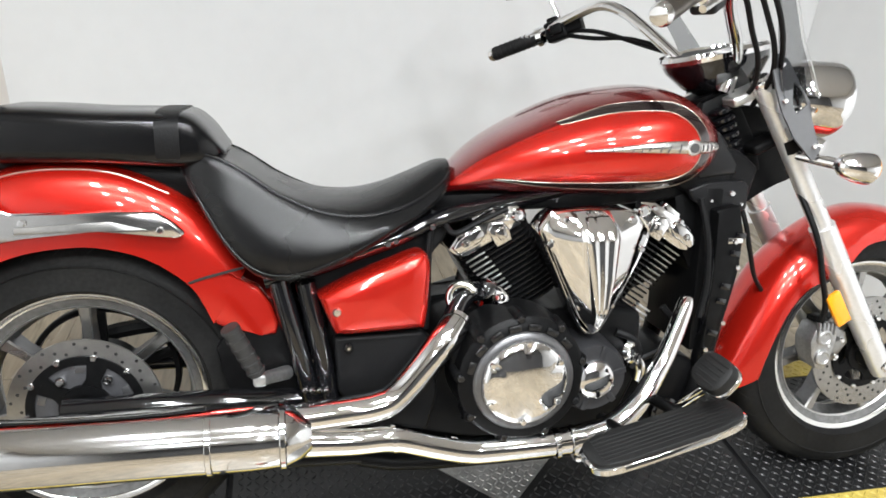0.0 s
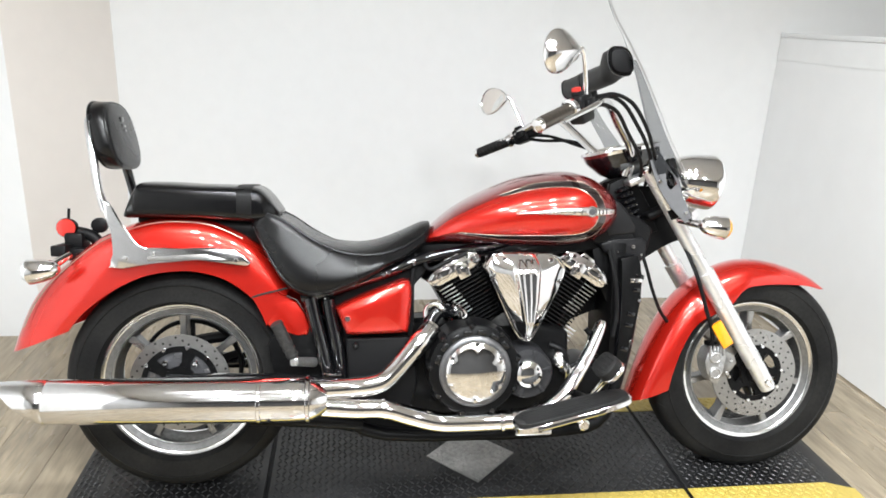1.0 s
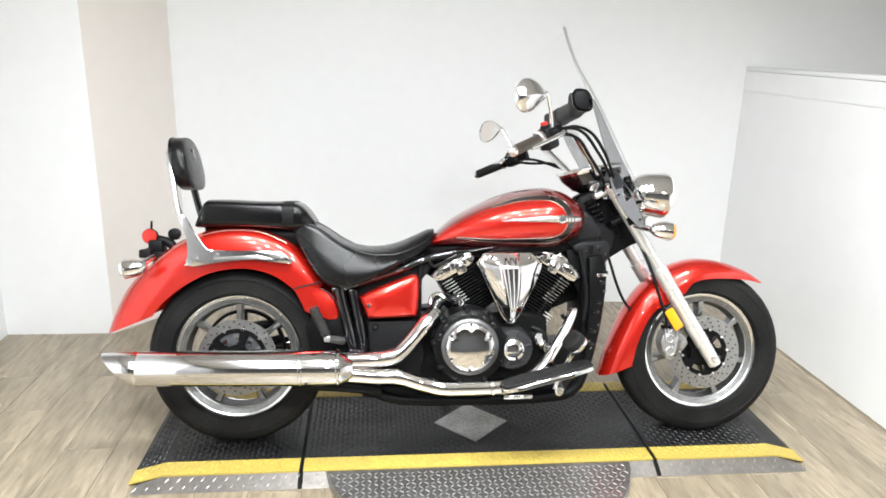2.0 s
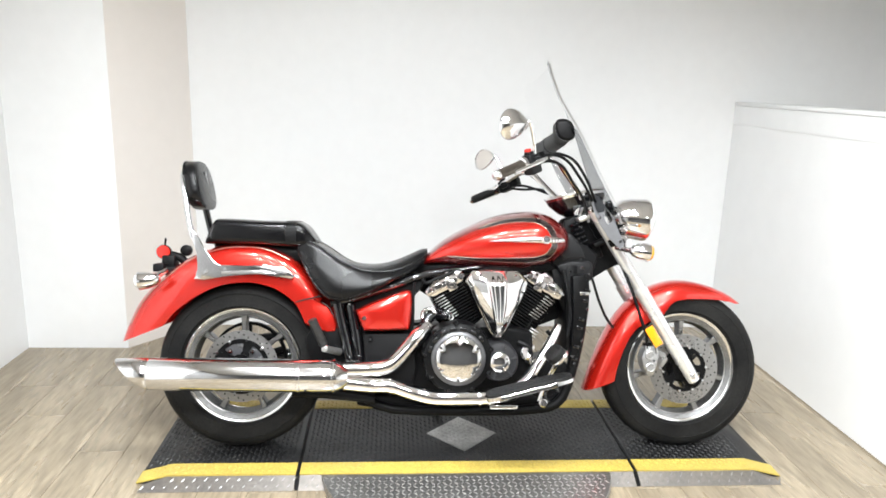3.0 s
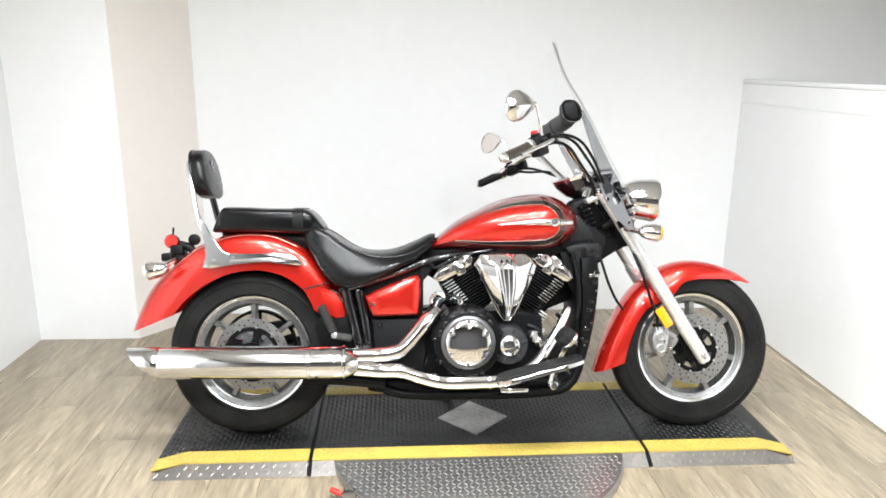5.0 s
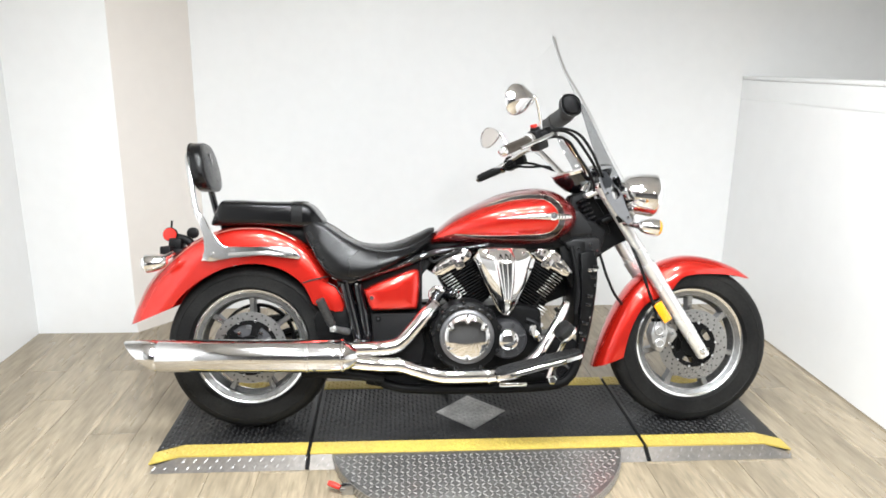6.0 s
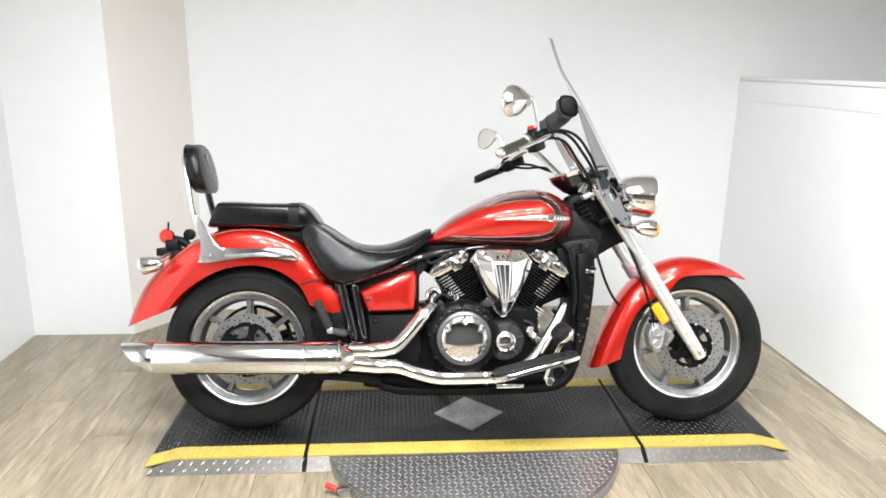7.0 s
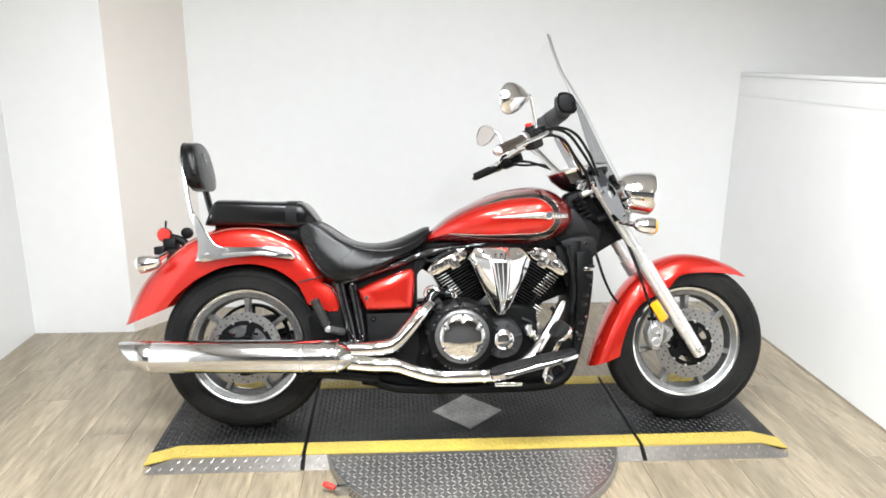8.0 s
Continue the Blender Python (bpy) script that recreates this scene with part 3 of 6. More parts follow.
    for k in range(34):
        for s in (-1, 1):
            pts = []
            for q in range(6):
                f = q / 5
                a2 = math.tau * (k + 0.5 * (s > 0)) / 34 + 0.10 * f
                ang = math.pi / 2 - s * (0.15 + 0.75 * f)
                yy = -h * math.copysign(abs(math.cos(ang)) ** 0.62, math.cos(ang))
                rr = rim_r + 0.012 + (R - rim_r - 0.012) * math.sin(ang) ** 0.5 + 0.0004
                pts.append((yy, rr, a2))
            rows = [[groove.verts.new((cx + rr * math.cos(a2 + e), yy, cz + rr * math.sin(a2 + e))) for e in (-0.006 * (1.1 - f2), 0.006 * (1.1 - f2))] for (yy, rr, a2), f2 in zip(pts, (0.7, 0.2, 0, 0, 0.2, 0.8))]
            for a3, b3 in zip(rows, rows[1:]):
                groove.faces.new((a3[0], a3[1], b3[1], b3[0]))
    tagged(part("tread_groove", groove, HOLE, rim, "dark strips standing in for shaded tread grooves"), kind="stuff")
    for s in (-1, 1):
        bm = BM()
        r0 = rim_r + 0.6 * (R - rim_r)
        lathe(bm, [(s * (h * 0.985), r0 - 0.002), (s * (h * 0.995 + 0.001), r0), (s * (h * 0.985), r0 + 0.002)], (cx, 0, cz), seg=72)
        part("sidewall_ridge", bm, RUBBER, rim)
    return rim


def brake_disc(rim, cx, cz, y, r0, r1, carrier, holes):
    bm = BM()
    lathe(bm, [(0, r0), (0.005, r0), (0.005, r1), (0, r1), (0, r0)], (cx, y, cz), seg=72)
    disc = part("brake_disc", bm, STEEL, rim, "drilled steel brake disc")
    bm = BM()
    lathe(bm, [(-0.002, 0.02), (0.012, 0.02), (0.012, 0.048), (-0.002, 0.048), (-0.002, 0.02)], (cx, y, cz), seg=32)
    part("disc_carrier", bm, carrier, rim, "black disc carrier")
    bm = BM()
    lathe(bm, [(0.001, r0 - 0.012), (0.009, r0 - 0.012), (0.009, r0 + 0.004), (0.001, r0 + 0.004), (0.001, r0 - 0.012)], (cx, y, cz), seg=48)
    part("carrier_ring", bm, carrier, rim)
    if cx < 0:
        bm = BM()
        lathe(bm, [(0.0, 0.04), (0.004, 0.042), (0.004, r0 - 0.01), (0.0, r0 - 0.01)], (cx, y, cz), seg=48)
        part("carrier_plate", bm, GREY_PLASTIC, rim, "dark grey carrier plate")
        for k in range(5):
            a = math.tau * k / 5 + 0.9
            piece("bolt", BOLT, rim, Matrix.Translation((cx + 0.07 * math.cos(a), y - 0.008, cz + 0.07 * math.sin(a))) @ Matrix.Scale(1.5, 4))
        for k in range(5):
            bm = BM()
            m = Matrix.Translation((cx, y - 0.0042, cz)) @ Matrix.Rotation(math.tau * k / 5, 4, "Y")
            box(bm, (-0.014, -0.0015, 0.072), (0.014, 0.0015, 0.086), 0.001, m)
            part("carrier_pocket", bm, RIM_DARK, rim, "grey recessed pocket")
    for k in range(5):
        bm = BM()
        m = Matrix.Translation((cx, y - 0.004, cz)) @ Matrix.Rotation(math.tau * k / 5 + 0.3, 4, "Y")
        loft(bm, [[m @ V(sx * ww, yy, r) for sx, yy in ((-1, 0.004), (-1, -0.004), (1, -0.004), (1, 0.004))] for r, ww in ((0.045, 0.018), (0.06, 0.013), (r0 - 0.008, 0.02))])
        part("carrier_arm", bm, carrier, rim)
    # flat dark discs take the place of shaded drill holes
    bm = BM()
    for k in range(holes):
        a = math.tau * k / holes
        r = r0 + (r1 - r0) * (0.3, 0.54, 0.8)[k % 3]
        c = V(cx + r * math.cos(a), y - 0.0053, cz + r * math.sin(a))
        lathe(bm, [(0, 0.0033), (0.0002, 0.0033), (0.0002, 0)], c, seg=8)
    tagged(part("drilled_pattern", bm, HOLE, rim), kind="stuff")
    for k in range(10):
        a = math.tau * k / 10 + 0.1
        piece("bolt", BOLT, rim, Matrix.Translation((cx + (r0 + 0.002) * math.cos(a), y - 0.009, cz + (r0 + 0.002) * math.sin(a))))


RCX, RCZ, FCX, FCZ = -0.870, 0.295, 0.876, 0.285
rear_wheel = wheel("rear_wheel", RCX, RCZ, 0.318, 0.086, 0.220, 7, 0)
brake_disc(rear_wheel, RCX, RCZ, -0.078, 0.102, 0.138, SATIN_BLACK, 42)
bm = BM()
lathe(bm, [(0.07, 0.139), (0.07, 0.148), (0.074, 0.151), (0.094, 0.151), (0.098, 0.148), (0.098, 0.139), (0.07, 0.139)], (RCX, 0, RCZ), (0, 1, 0), 56)
lathe(bm, [(0.05, 0.03), (0.05, 0.075), (0.09, 0.075), (0.09, 0.03)], (RCX, 0, RCZ), (0, 1, 0), 32)
for k in range(5):
    m = Matrix.Translation((RCX, 0.075, RCZ)) @ Matrix.Rotation(math.tau * k / 5, 4, "Y")
    box(bm, (-0.011, -0.006, 0.06), (0.011, 0.006, 0.142), 0.003, m)
part("belt_pulley", bm, SATIN_BLACK, rear_wheel, "black drive belt pulley")
front_wheel = wheel("front_wheel", FCX, FCZ, 0.321, 0.066, 0.220, 7, 2)
brake_disc(front_wheel, FCX, FCZ, -0.074, 0.086, 0.14, SATIN_BLACK, 60)

# fenders
bm = BM()
REAR = [((-1.335, 0.378), (-1.155, 0.452)), ((-1.308, 0.452), (-1.125, 0.49)), ((-1.270, 0.530), (-1.09, 0.523)), ((-1.220, 0.592), (-1.045, 0.557)),
        ((-1.165, 0.641), (-1.004, 0.581)), ((-1.088, 0.700), (-0.96, 0.602)), ((-1.019, 0.735), (-0.916, 0.614)), ((-0.943, 0.760), (-0.865, 0.62)),
        ((-0.866, 0.767), (-0.813, 0.619)), ((-0.782, 0.760), (-0.745, 0.601)), ((-0.69, 0.722), (-0.69, 0.567)), ((-0.61, 0.654), (-0.65, 0.525)), ((-0.555, 0.575), (-0.625, 0.465))]
FENDER_BEND = (0.85, 0.85, 0.78, 0.68, 0.58, 0.5, 0.5, 0.5, 0.5, 0.5, 0.5, 0.5, 0.5)
hood(bm, REAR, [0.105, 0.112, 0.118, 0.124, 0.128, 0.13, 0.13, 0.13, 0.13, 0.13, 0.128, 0.126, 0.124], 40, 25, 0.004, FENDER_BEND)
rear_fender = part("rear_fender", bm, RED, bike, "glossy candy-red rear fender")
for s in (-1, 1):
    bm = BM()
    crown = curve([(a[0], 0, a[1]) for a, b in REAR[1:11]], 60)
    rim_line = curve([(b[0], 0, b[1]) for a, b in REAR[1:11]], 60)
    ang = radians(36)
    line = []
    for a, b, p in zip(crown, rim_line, np.interp(np.linspace(1, 10, 60), range(13), FENDER_BEND)):
        q = a + (b - a) * (1 - math.cos(ang) ** p)
        line.append(V(q.x, s * 0.1285 * math.sin(ang) ** p, q.z) + (a - b).normalized() * 0.0012)
    tube(bm, line, 0.0017, 120, 6)
    part("pinstripe", bm, SILVER_LINE, rear_fender, "thin silver pinstripe")
# a dark bead draws the shade in the gap above the panel
for s in (-1, 1):
    bm = BM()
    tube(bm, [(-0.664, s * 0.1262, 0.546), (-0.640, s * 0.1268, 0.554), (-0.612, s * 0.1268, 0.561), (-0.566, s * 0.1255, 0.572)], 0.0026, 16, 8)
    part("panel_gap", bm, HOLE, rear_fender, "dark bead standing in for the shaded panel gap")
both("fender_panel", lambda bm, s: prism(bm, [(-0.664, 0.541), (-0.635, 0.553), (-0.596, 0.563), (-0.57, 0.545), (-0.542, 0.532), (-0.518, 0.495), (-0.506, 0.458), (-0.512, 0.434), (-0.54, 0.436), (-0.59, 0.448), (-0.622, 0.462), (-0.64, 0.50)], s * 0.09, s * 0.1225, 0.007, 3), RED, rear_fender, "red lower fender panel")
bm = BM()
FRONT = [((1.132, 0.545), (1.10, 0.546)), ((1.067, 0.588), (1.045, 0.560)), ((0.984, 0.621), (0.975, 0.567)), ((0.902, 0.637), (0.89, 0.567)), ((0.83, 0.634), (0.825, 0.553)),
         ((0.756, 0.610), (0.778, 0.500)), ((0.695, 0.572), (0.725, 0.474)), ((0.64, 0.523), (0.68, 0.45)), ((0.597, 0.463), (0.645, 0.405)), ((0.555, 0.382), (0.618, 0.345)),
         ((0.515, 0.287), (0.60, 0.285)), ((0.482, 0.188), (0.592, 0.235))]
hood(bm, FRONT, [0.05, 0.072, 0.082, 0.086, 0.087, 0.088, 0.088, 0.088, 0.088, 0.088, 0.086, 0.08], 40)
front_fender = part("front_fender", bm, RED, bike, "glossy candy-red front fender")

# tank
TANK = [(-0.192, 0.700, 0.680, 0.03), (-0.152, 0.741, 0.688, 0.08), (-0.085, 0.797, 0.690, 0.125), (0.002, 0.845, 0.687, 0.162), (0.1, 0.886, 0.683, 0.188),
        (0.19, 0.905, 0.680, 0.203), (0.26, 0.909, 0.684, 0.205), (0.32, 0.894, 0.698, 0.190), (0.372, 0.857, 0.728, 0.145), (0.401, 0.82, 0.764, 0.07), (0.41, 0.80, 0.785, 0.012)]
TANK_P = 2.3
bm = BM()
body(bm, TANK, 72, 56, TANK_P)
tank = part("fuel_tank", bm, DARK_RED, bike, "two-tone candy-red teardrop fuel tank")


TANK_DENSE = [(a.x, a.y, a.z, b.x) for a, b in zip(curve([q[:3] for q in TANK], 200), curve([(q[3], 0, 0) for q in TANK], 200))]


def tank_side(x, z, out=0.0):
    """The tank's near surface at x and z, moved out by a little."""
    xs = [q[0] for q in TANK_DENSE]
    top, low, hw = (float(np.interp(x, xs, [q[k] for q in TANK_DENSE])) for k in (1, 2, 3))
    mid, h = (top + low) / 2, (top - low) / 2
    f = min(abs(z - mid) / h, 0.985)
    return -(hw * (1 - f ** TANK_P) ** (1 / TANK_P) + out)


def ribbon(bm, outer, inner, out, n=60):
    """A band on the tank between two lines in x and z."""
    a, b = curve([(x, 0, z) for x, z in outer], n), curve([(x, 0, z) for x, z in inner], n)
    rows = []
    for p, q in zip(a, b):
        rows.append([bm.verts.new((v.x, tank_side(v.x, v.z, out), v.z)) for v in (p.lerp(q, k / 6) for k in range(7))])
    for r, s in zip(rows, rows[1:]):
        for i in range(6):
            bm.faces.new((r[i], r[i + 1], s[i + 1], s[i]))


LOW = [(-0.165, 0.708), (-0.085, 0.730), (0.03, 0.724), (0.176, 0.727), (0.245, 0.731), (0.283, 0.747), (0.303, 0.782)]
UPP = [(-0.165, 0.716), (-0.11, 0.762), (-0.03, 0.806), (0.06, 0.843), (0.15, 0.861), (0.22, 0.864), (0.258, 0.855), (0.29, 0.825), (0.3032, 0.784)]
bm = BM()
low_line, upp_line = curve([(x, 0, z) for x, z in LOW], 70), curve([(x, 0, z) for x, z in UPP], 70)
rows = [[bm.verts.new((v.x, tank_side(v.x, v.z, 0.0014), v.z)) for v in (a.lerp(b, k / 16) for k in range(17))] for a, b in zip(low_line, upp_line)]
for r, q in zip(rows, rows[1:]):
    for i in range(16):
        bm.faces.new((r[i], r[i + 1], q[i + 1], q[i]))
part("tank_panel", bm, RED, tank, "bright candy-red inner tank panel")
BAND_OUT = [(-0.09, 0.727), (0.03, 0.713), (0.176, 0.708), (0.26, 0.712), (0.305, 0.733), (0.326, 0.779), (0.312, 0.835), (0.275, 0.872), (0.222, 0.881), (0.13, 0.872), (0.03, 0.838)]
BAND_IN = [(-0.085, 0.729), (0.03, 0.724), (0.176, 0.727), (0.245, 0.731), (0.283, 0.747), (0.301, 0.782), (0.29, 0.825), (0.258, 0.855), (0.215, 0.864), (0.13, 0.858), (0.035, 0.834)]
bm = BM()
ribbon(bm, BAND_OUT, BAND_IN, 0.0028, 100)
part("tank_stripe", bm, STRIPE, tank, "dark stripe round the tank side")
for edge_line, sgn in ((BAND_OUT, 1), (BAND_IN, -1)):
    bm = BM()
    mid = Vector((0.12, 0, 0.79))
    pts = curve([(x, 0, z) for x, z in edge_line], 80)
    tube(bm, [(q.x, tank_side(q.x, q.z, 0.0020), q.z) for q in pts], 0.0009, 160, 6)
    part("pinstripe", bm, SILVER_LINE, tank, "thin silver pinstripe")
bm = BM()
loops = []
for q, r in zip(curve([(0.067, 0, 0.789), (0.13, 0, 0.793), (0.2, 0, 0.797), (0.28, 0, 0.797), (0.358, 0, 0.794)], 24), np.interp(np.linspace(0, 1, 24), [0, 0.25, 0.5, 0.7, 0.85, 1], [0.002, 0.006, 0.011, 0.013, 0.0125, 0.009])):
    loops.append([(q.x, tank_side(q.x, q.z, 0.001 + 0.008 * max(math.sin(a), 0)), q.z + r * math.cos(a)) for a in (math.pi * k / 10 for k in range(11))])
loft(bm, loops, False, False)
emblem = part("emblem", bm, POLISHED, tank, "chrome tank emblem with a round badge")
bm = BM()
lathe(bm, [(0, 0.016), (0.006, 0.0155), (0.008, 0.013), (0.007, 0)], (0.277, tank_side(0.277, 0.797, 0.004), 0.797), seg=32)
part("badge", bm, POLISHED, emblem, "round chrome badge")
bm = BM()
lathe(bm, [(0.006, 0.009), (0.009, 0.009), (0.0095, 0)], (0.277, tank_side(0.277, 0.797, 0.004), 0.797), seg=24)
part("badge_centre", bm, RIM_DARK, emblem, "grey badge centre")
rng = random.Random(4)
x = 0.10
while x < 0.25:
    r = 0.003 + 0.006 * (x - 0.1) / 0.15
    bm = BM()
    m = Matrix.Translation((x, tank_side(x, 0.795, 0.0085), 0.7945 + rng.uniform(-0.002, 0.003))) @ Matrix.Rotation(radians(rng.uniform(8, 30)), 4, "Y")
    box(bm, (-0.0011, -0.0014, -r), (0.0011, 0.002, r * 0.8), 0.0004, m, 1)
    part("emblem_groove", bm, RIM_DARK, emblem)
    x += rng.uniform(0.013, 0.024)
for k in range(3):
    bm = BM()
    m = Matrix.Translation((0.3 + 0.012 * k, tank_side(0.3 + 0.012 * k, 0.796, 0.0075), 0.796))
    box(bm, (-0.002, -0.0018, -0.006), (0.002, 0.002, 0.006), 0.0006, m, 1)
    part("emblem_groove", bm, BLACK, emblem)

# seats
# x, lower edge, seam, crown, half width, half width at the seam
SEAT = [(-0.672, 0.752, 0.776, 0.778, 0.09, 0.085), (-0.645, 0.706, 0.782, 0.778, 0.125, 0.108), (-0.60, 0.626, 0.772, 0.772, 0.150, 0.124), (-0.555, 0.574, 0.748, 0.752, 0.165, 0.132), (-0.51, 0.556, 0.716, 0.722, 0.175, 0.138),
        (-0.46, 0.560, 0.690, 0.700, 0.18, 0.142), (-0.41, 0.577, 0.672, 0.690, 0.182, 0.146), (-0.35, 0.602, 0.666, 0.690, 0.174, 0.144), (-0.29, 0.634, 0.672, 0.704, 0.158, 0.134), (-0.235, 0.66, 0.690, 0.727, 0.135, 0.116),
        (-0.185, 0.692, 0.717, 0.75, 0.10, 0.085), (-0.160, 0.72, 0.735, 0.754, 0.05, 0.044)]
SEAT_LOW = curve([(q[0], q[1], q[2]) for q in SEAT], 60)
SEAT_WIDE = curve([(q[3], q[4], q[5]) for q in SEAT], 60)
bm = BM()
loops = []
for k, q in zip(SEAT_LOW, SEAT_WIDE):
    x, lo, seam, crown, w, ws = k.x, k.y, k.z, q.x, q.y, q.z
    side = [(0.8 * w, lo + 0.004), (0.95 * w, lo), (w, lo + 0.008), (w * 1.01, lo + 0.35 * (seam - lo)), (w * 0.96, lo + 0.6 * (seam - lo)), (ws + 0.3 * (w - ws), lo + 0.85 * (seam - lo)), (ws + 0.003, seam - 0.002), (ws - 0.003, seam + 0.002),
            (ws * 0.8, seam * 0.45 + crown * 0.55), (ws * 0.5, seam * 0.15 + crown * 0.85), (ws * 0.2, crown)]
    loops.append([(x, -y, z) for y, z in side] + [(x, y, z) for y, z in side[::-1]])
loft(bm, loops)
seat = part("seat", bm, LEATHER, bike, "black leather rider seat", 50)
for s in (-1, 1):
    bm = BM()
    tube(bm, [(k.x, s * q.z, k.z + 0.001) for k, q in zip(SEAT_LOW[2:-1:4], SEAT_WIDE[2:-1:4])], 0.0032, 60, 6)
    part("seat_piping", bm, LEATHER, seat, "stitched seat seam")
    bm = BM()
    tube(bm, [(k.x, s * (q.y + 0.001), k.y + 0.012) for k, q in zip(SEAT_LOW[3:-3:4], SEAT_WIDE[3:-3:4])], 0.0022, 60, 6)
    part("seat_hem", bm, LEATHER, seat, "sewn lower hem")
bm = BM()
body(bm, [(-1.004, 0.773, 0.766, 0.10), (-0.996, 0.792, 0.762, 0.112), (-0.984, 0.824, 0.761, 0.116), (-0.972, 0.850, 0.761, 0.12), (-0.962, 0.8585, 0.761, 0.121), (-0.945, 0.860, 0.761, 0.122), (-0.88, 0.859, 0.761, 0.125), (-0.80, 0.855, 0.760, 0.128), (-0.69, 0.854, 0.752, 0.13), (-0.65, 0.850, 0.752, 0.128), (-0.622, 0.828, 0.758, 0.12), (-0.60, 0.798, 0.768, 0.105), (-0.590, 0.784, 0.775, 0.09)], 70, 44, 5.0)
pillion = part("pillion_seat", bm, PILLION, bike, "black leather pillion pad")
bm = BM()
body(bm, [(-0.702, 0.8565, 0.752, 0.1325), (-0.662, 0.8565, 0.752, 0.1325)], 3, 36, 4.0)
part("seat_strap", bm, STRAP, pillion, "black passenger strap")
bm = BM()
body(bm, [(-0.98, 0.768, 0.735, 0.05), (-0.95, 0.768, 0.735, 0.06), (-0.85, 0.768, 0.735, 0.07), (-0.78, 0.765, 0.72, 0.075), (-0.70, 0.765, 0.69, 0.08), (-0.645, 0.76, 0.68, 0.08)], 24, 24, 4.0)
part("seat_base", bm, SATIN_BLACK, pillion, "black plastic seat base")

# backrest
bm = BM()
loops = []
def pad_ring(x, f, n=40):
    out = []
    for k in range(n):
        a = math.tau * k / n
        c, si = math.cos(a), math.sin(a)
        z = 0.092 * f * math.copysign(abs(si) ** 0.72, si)
        out.append((x - 0.2 * z, (0.132 - 0.1 * z) * f * math.copysign(abs(c) ** 0.72, c), 0.987 + z))
    return out


for x, f in ((-1.080, 0.3), (-1.079, 0.86), (-1.075, 0.95), (-1.066, 1.0), (-1.042, 1.0), (-1.032, 0.985), (-1.026, 0.95), (-1.023, 0.88), (-1.020, 0.3)):
    loops.append(pad_ring(x, f))
loft(bm, loops)
backrest = part("backrest_pad", bm, LEATHER, bike, "black padded backrest with piping", 60)
for x, f in ((-1.072, 0.985), (-1.030, 0.98)):
    bm = BM()
    ring = pad_ring(x, f)
    tube(bm, ring + ring[:1], 0.0032, 82, 6)
    part("piping", bm, LEATHER, backrest)
for dy, dz, hw, hh in ((-0.004, 0.045, 0.012, 0.008), (0.0, 0.028, 0.016, 0.004), (0.003, 0.016, 0.011, 0.003)):
    bm = BM()
    x = -1.0215 - 0.2 * dz
    box(bm, (x - 0.002, dy - hw, 0.987 + dz - hh), (x + 0.003, dy + hw, 0.987 + dz + hh), 0.001)
    part("stitched_mark", bm, BLACK, backrest, "small embossed mark")
RAIL = [(-1.055, 0.815), (-1.035, 0.775), (-1.020, 0.730), (-1.011, 0.69), (-1.011, 0.668), (-1.018, 0.650), (-1.034, 0.633), (-0.99, 0.630), (-0.91, 0.646), (-0.80, 0.661), (-0.70, 0.642), (-0.675, 0.636), (-0.658, 0.645), (-0.68, 0.668), (-0.707, 0.686), (-0.78, 0.688), (-0.852, 0.685), (-0.938, 0.679), (-0.958, 0.686), (-0.971, 0.70), (-0.998, 0.742), (-1.02, 0.795), (-1.028, 0.812)]
rails = both("side_rail", lambda bm, s: prism(bm, RAIL, s * 0.139, s * 0.158, 0.006, 3), RAIL_CHROME, bike, "chrome backrest side plate on the fender")
for s, rail in zip((-1, 1), rails):
    bm = BM()
    tube(bm, [(-1.036, s * 0.148, 0.785), (-1.05, s * 0.147, 0.84), (-1.068, s * 0.128, 0.93), (-1.085, s * 0.10, 1.0), (-1.096, s * 0.06, 1.03), (-1.098, 0, 1.035)], 0.0105 if s < 0 else 0.0135, 24, 12)
    part("upright", bm, RAIL_CHROME if s < 0 else BLACK, rail, "chrome backrest upright" if s < 0 else "black backrest upright")
    bm = BM()
    prism(bm, [(-0.93, 0.664), (-0.78, 0.671), (-0.72, 0.655), (-0.78, 0.655), (-0.93, 0.652)], s * 0.157, s * 0.1605, 0.0015)
    part("rail_inlay", bm, STEEL, rail)
    for x, z in ((-0.985, 0.66), (-0.70, 0.654), (-0.915, 0.672)):
        piece("bolt", BOLT, rail, Matrix.Translation((x, s * 0.158, z)) @ Matrix.Rotation(0 if s < 0 else math.pi, 4, "Z"))

# rear lamps
bm = BM()
tube(bm, [(-1.09, 0, 0.66), (-1.115, 0, 0.70), (-1.155, 0, 0.715), (-1.185, 0, 0.715)], 0.016, 14, 10)
box(bm, (-1.20, -0.09, 0.655), (-1.16, 0.09, 0.685), 0.005)
box(bm, (-1.185, -0.035, 0.668), (-1.135, 0.035, 0.715), 0.008)
box(bm, (-1.165, -0.06, 0.63), (-1.12, 0.06, 0.675), 0.008)
bracket = part("lamp_bracket", bm, PLASTIC, bike, "black rear lamp bracket")
bm = BM()
lathe(bm, [(-0.02, 0), (-0.02, 0.024), (0.004, 0.028), (0.009, 0.026)], (-1.182, -0.012, 0.728), seg=28)
part("reflector_housing", bm, PLASTIC, bracket)
bm = BM()
lathe(bm, [(0.006, 0.0262), (0.011, 0.025), (0.0125, 0)], (-1.182, -0.012, 0.728), seg=28)
part("round_reflector", bm, RED_LENS, bracket, "round red reflector")
bm = BM()
tube(bm, [(-1.179, -0.008, 0.75), (-1.177, -0.008, 0.782)], 0.004, 4, 8)
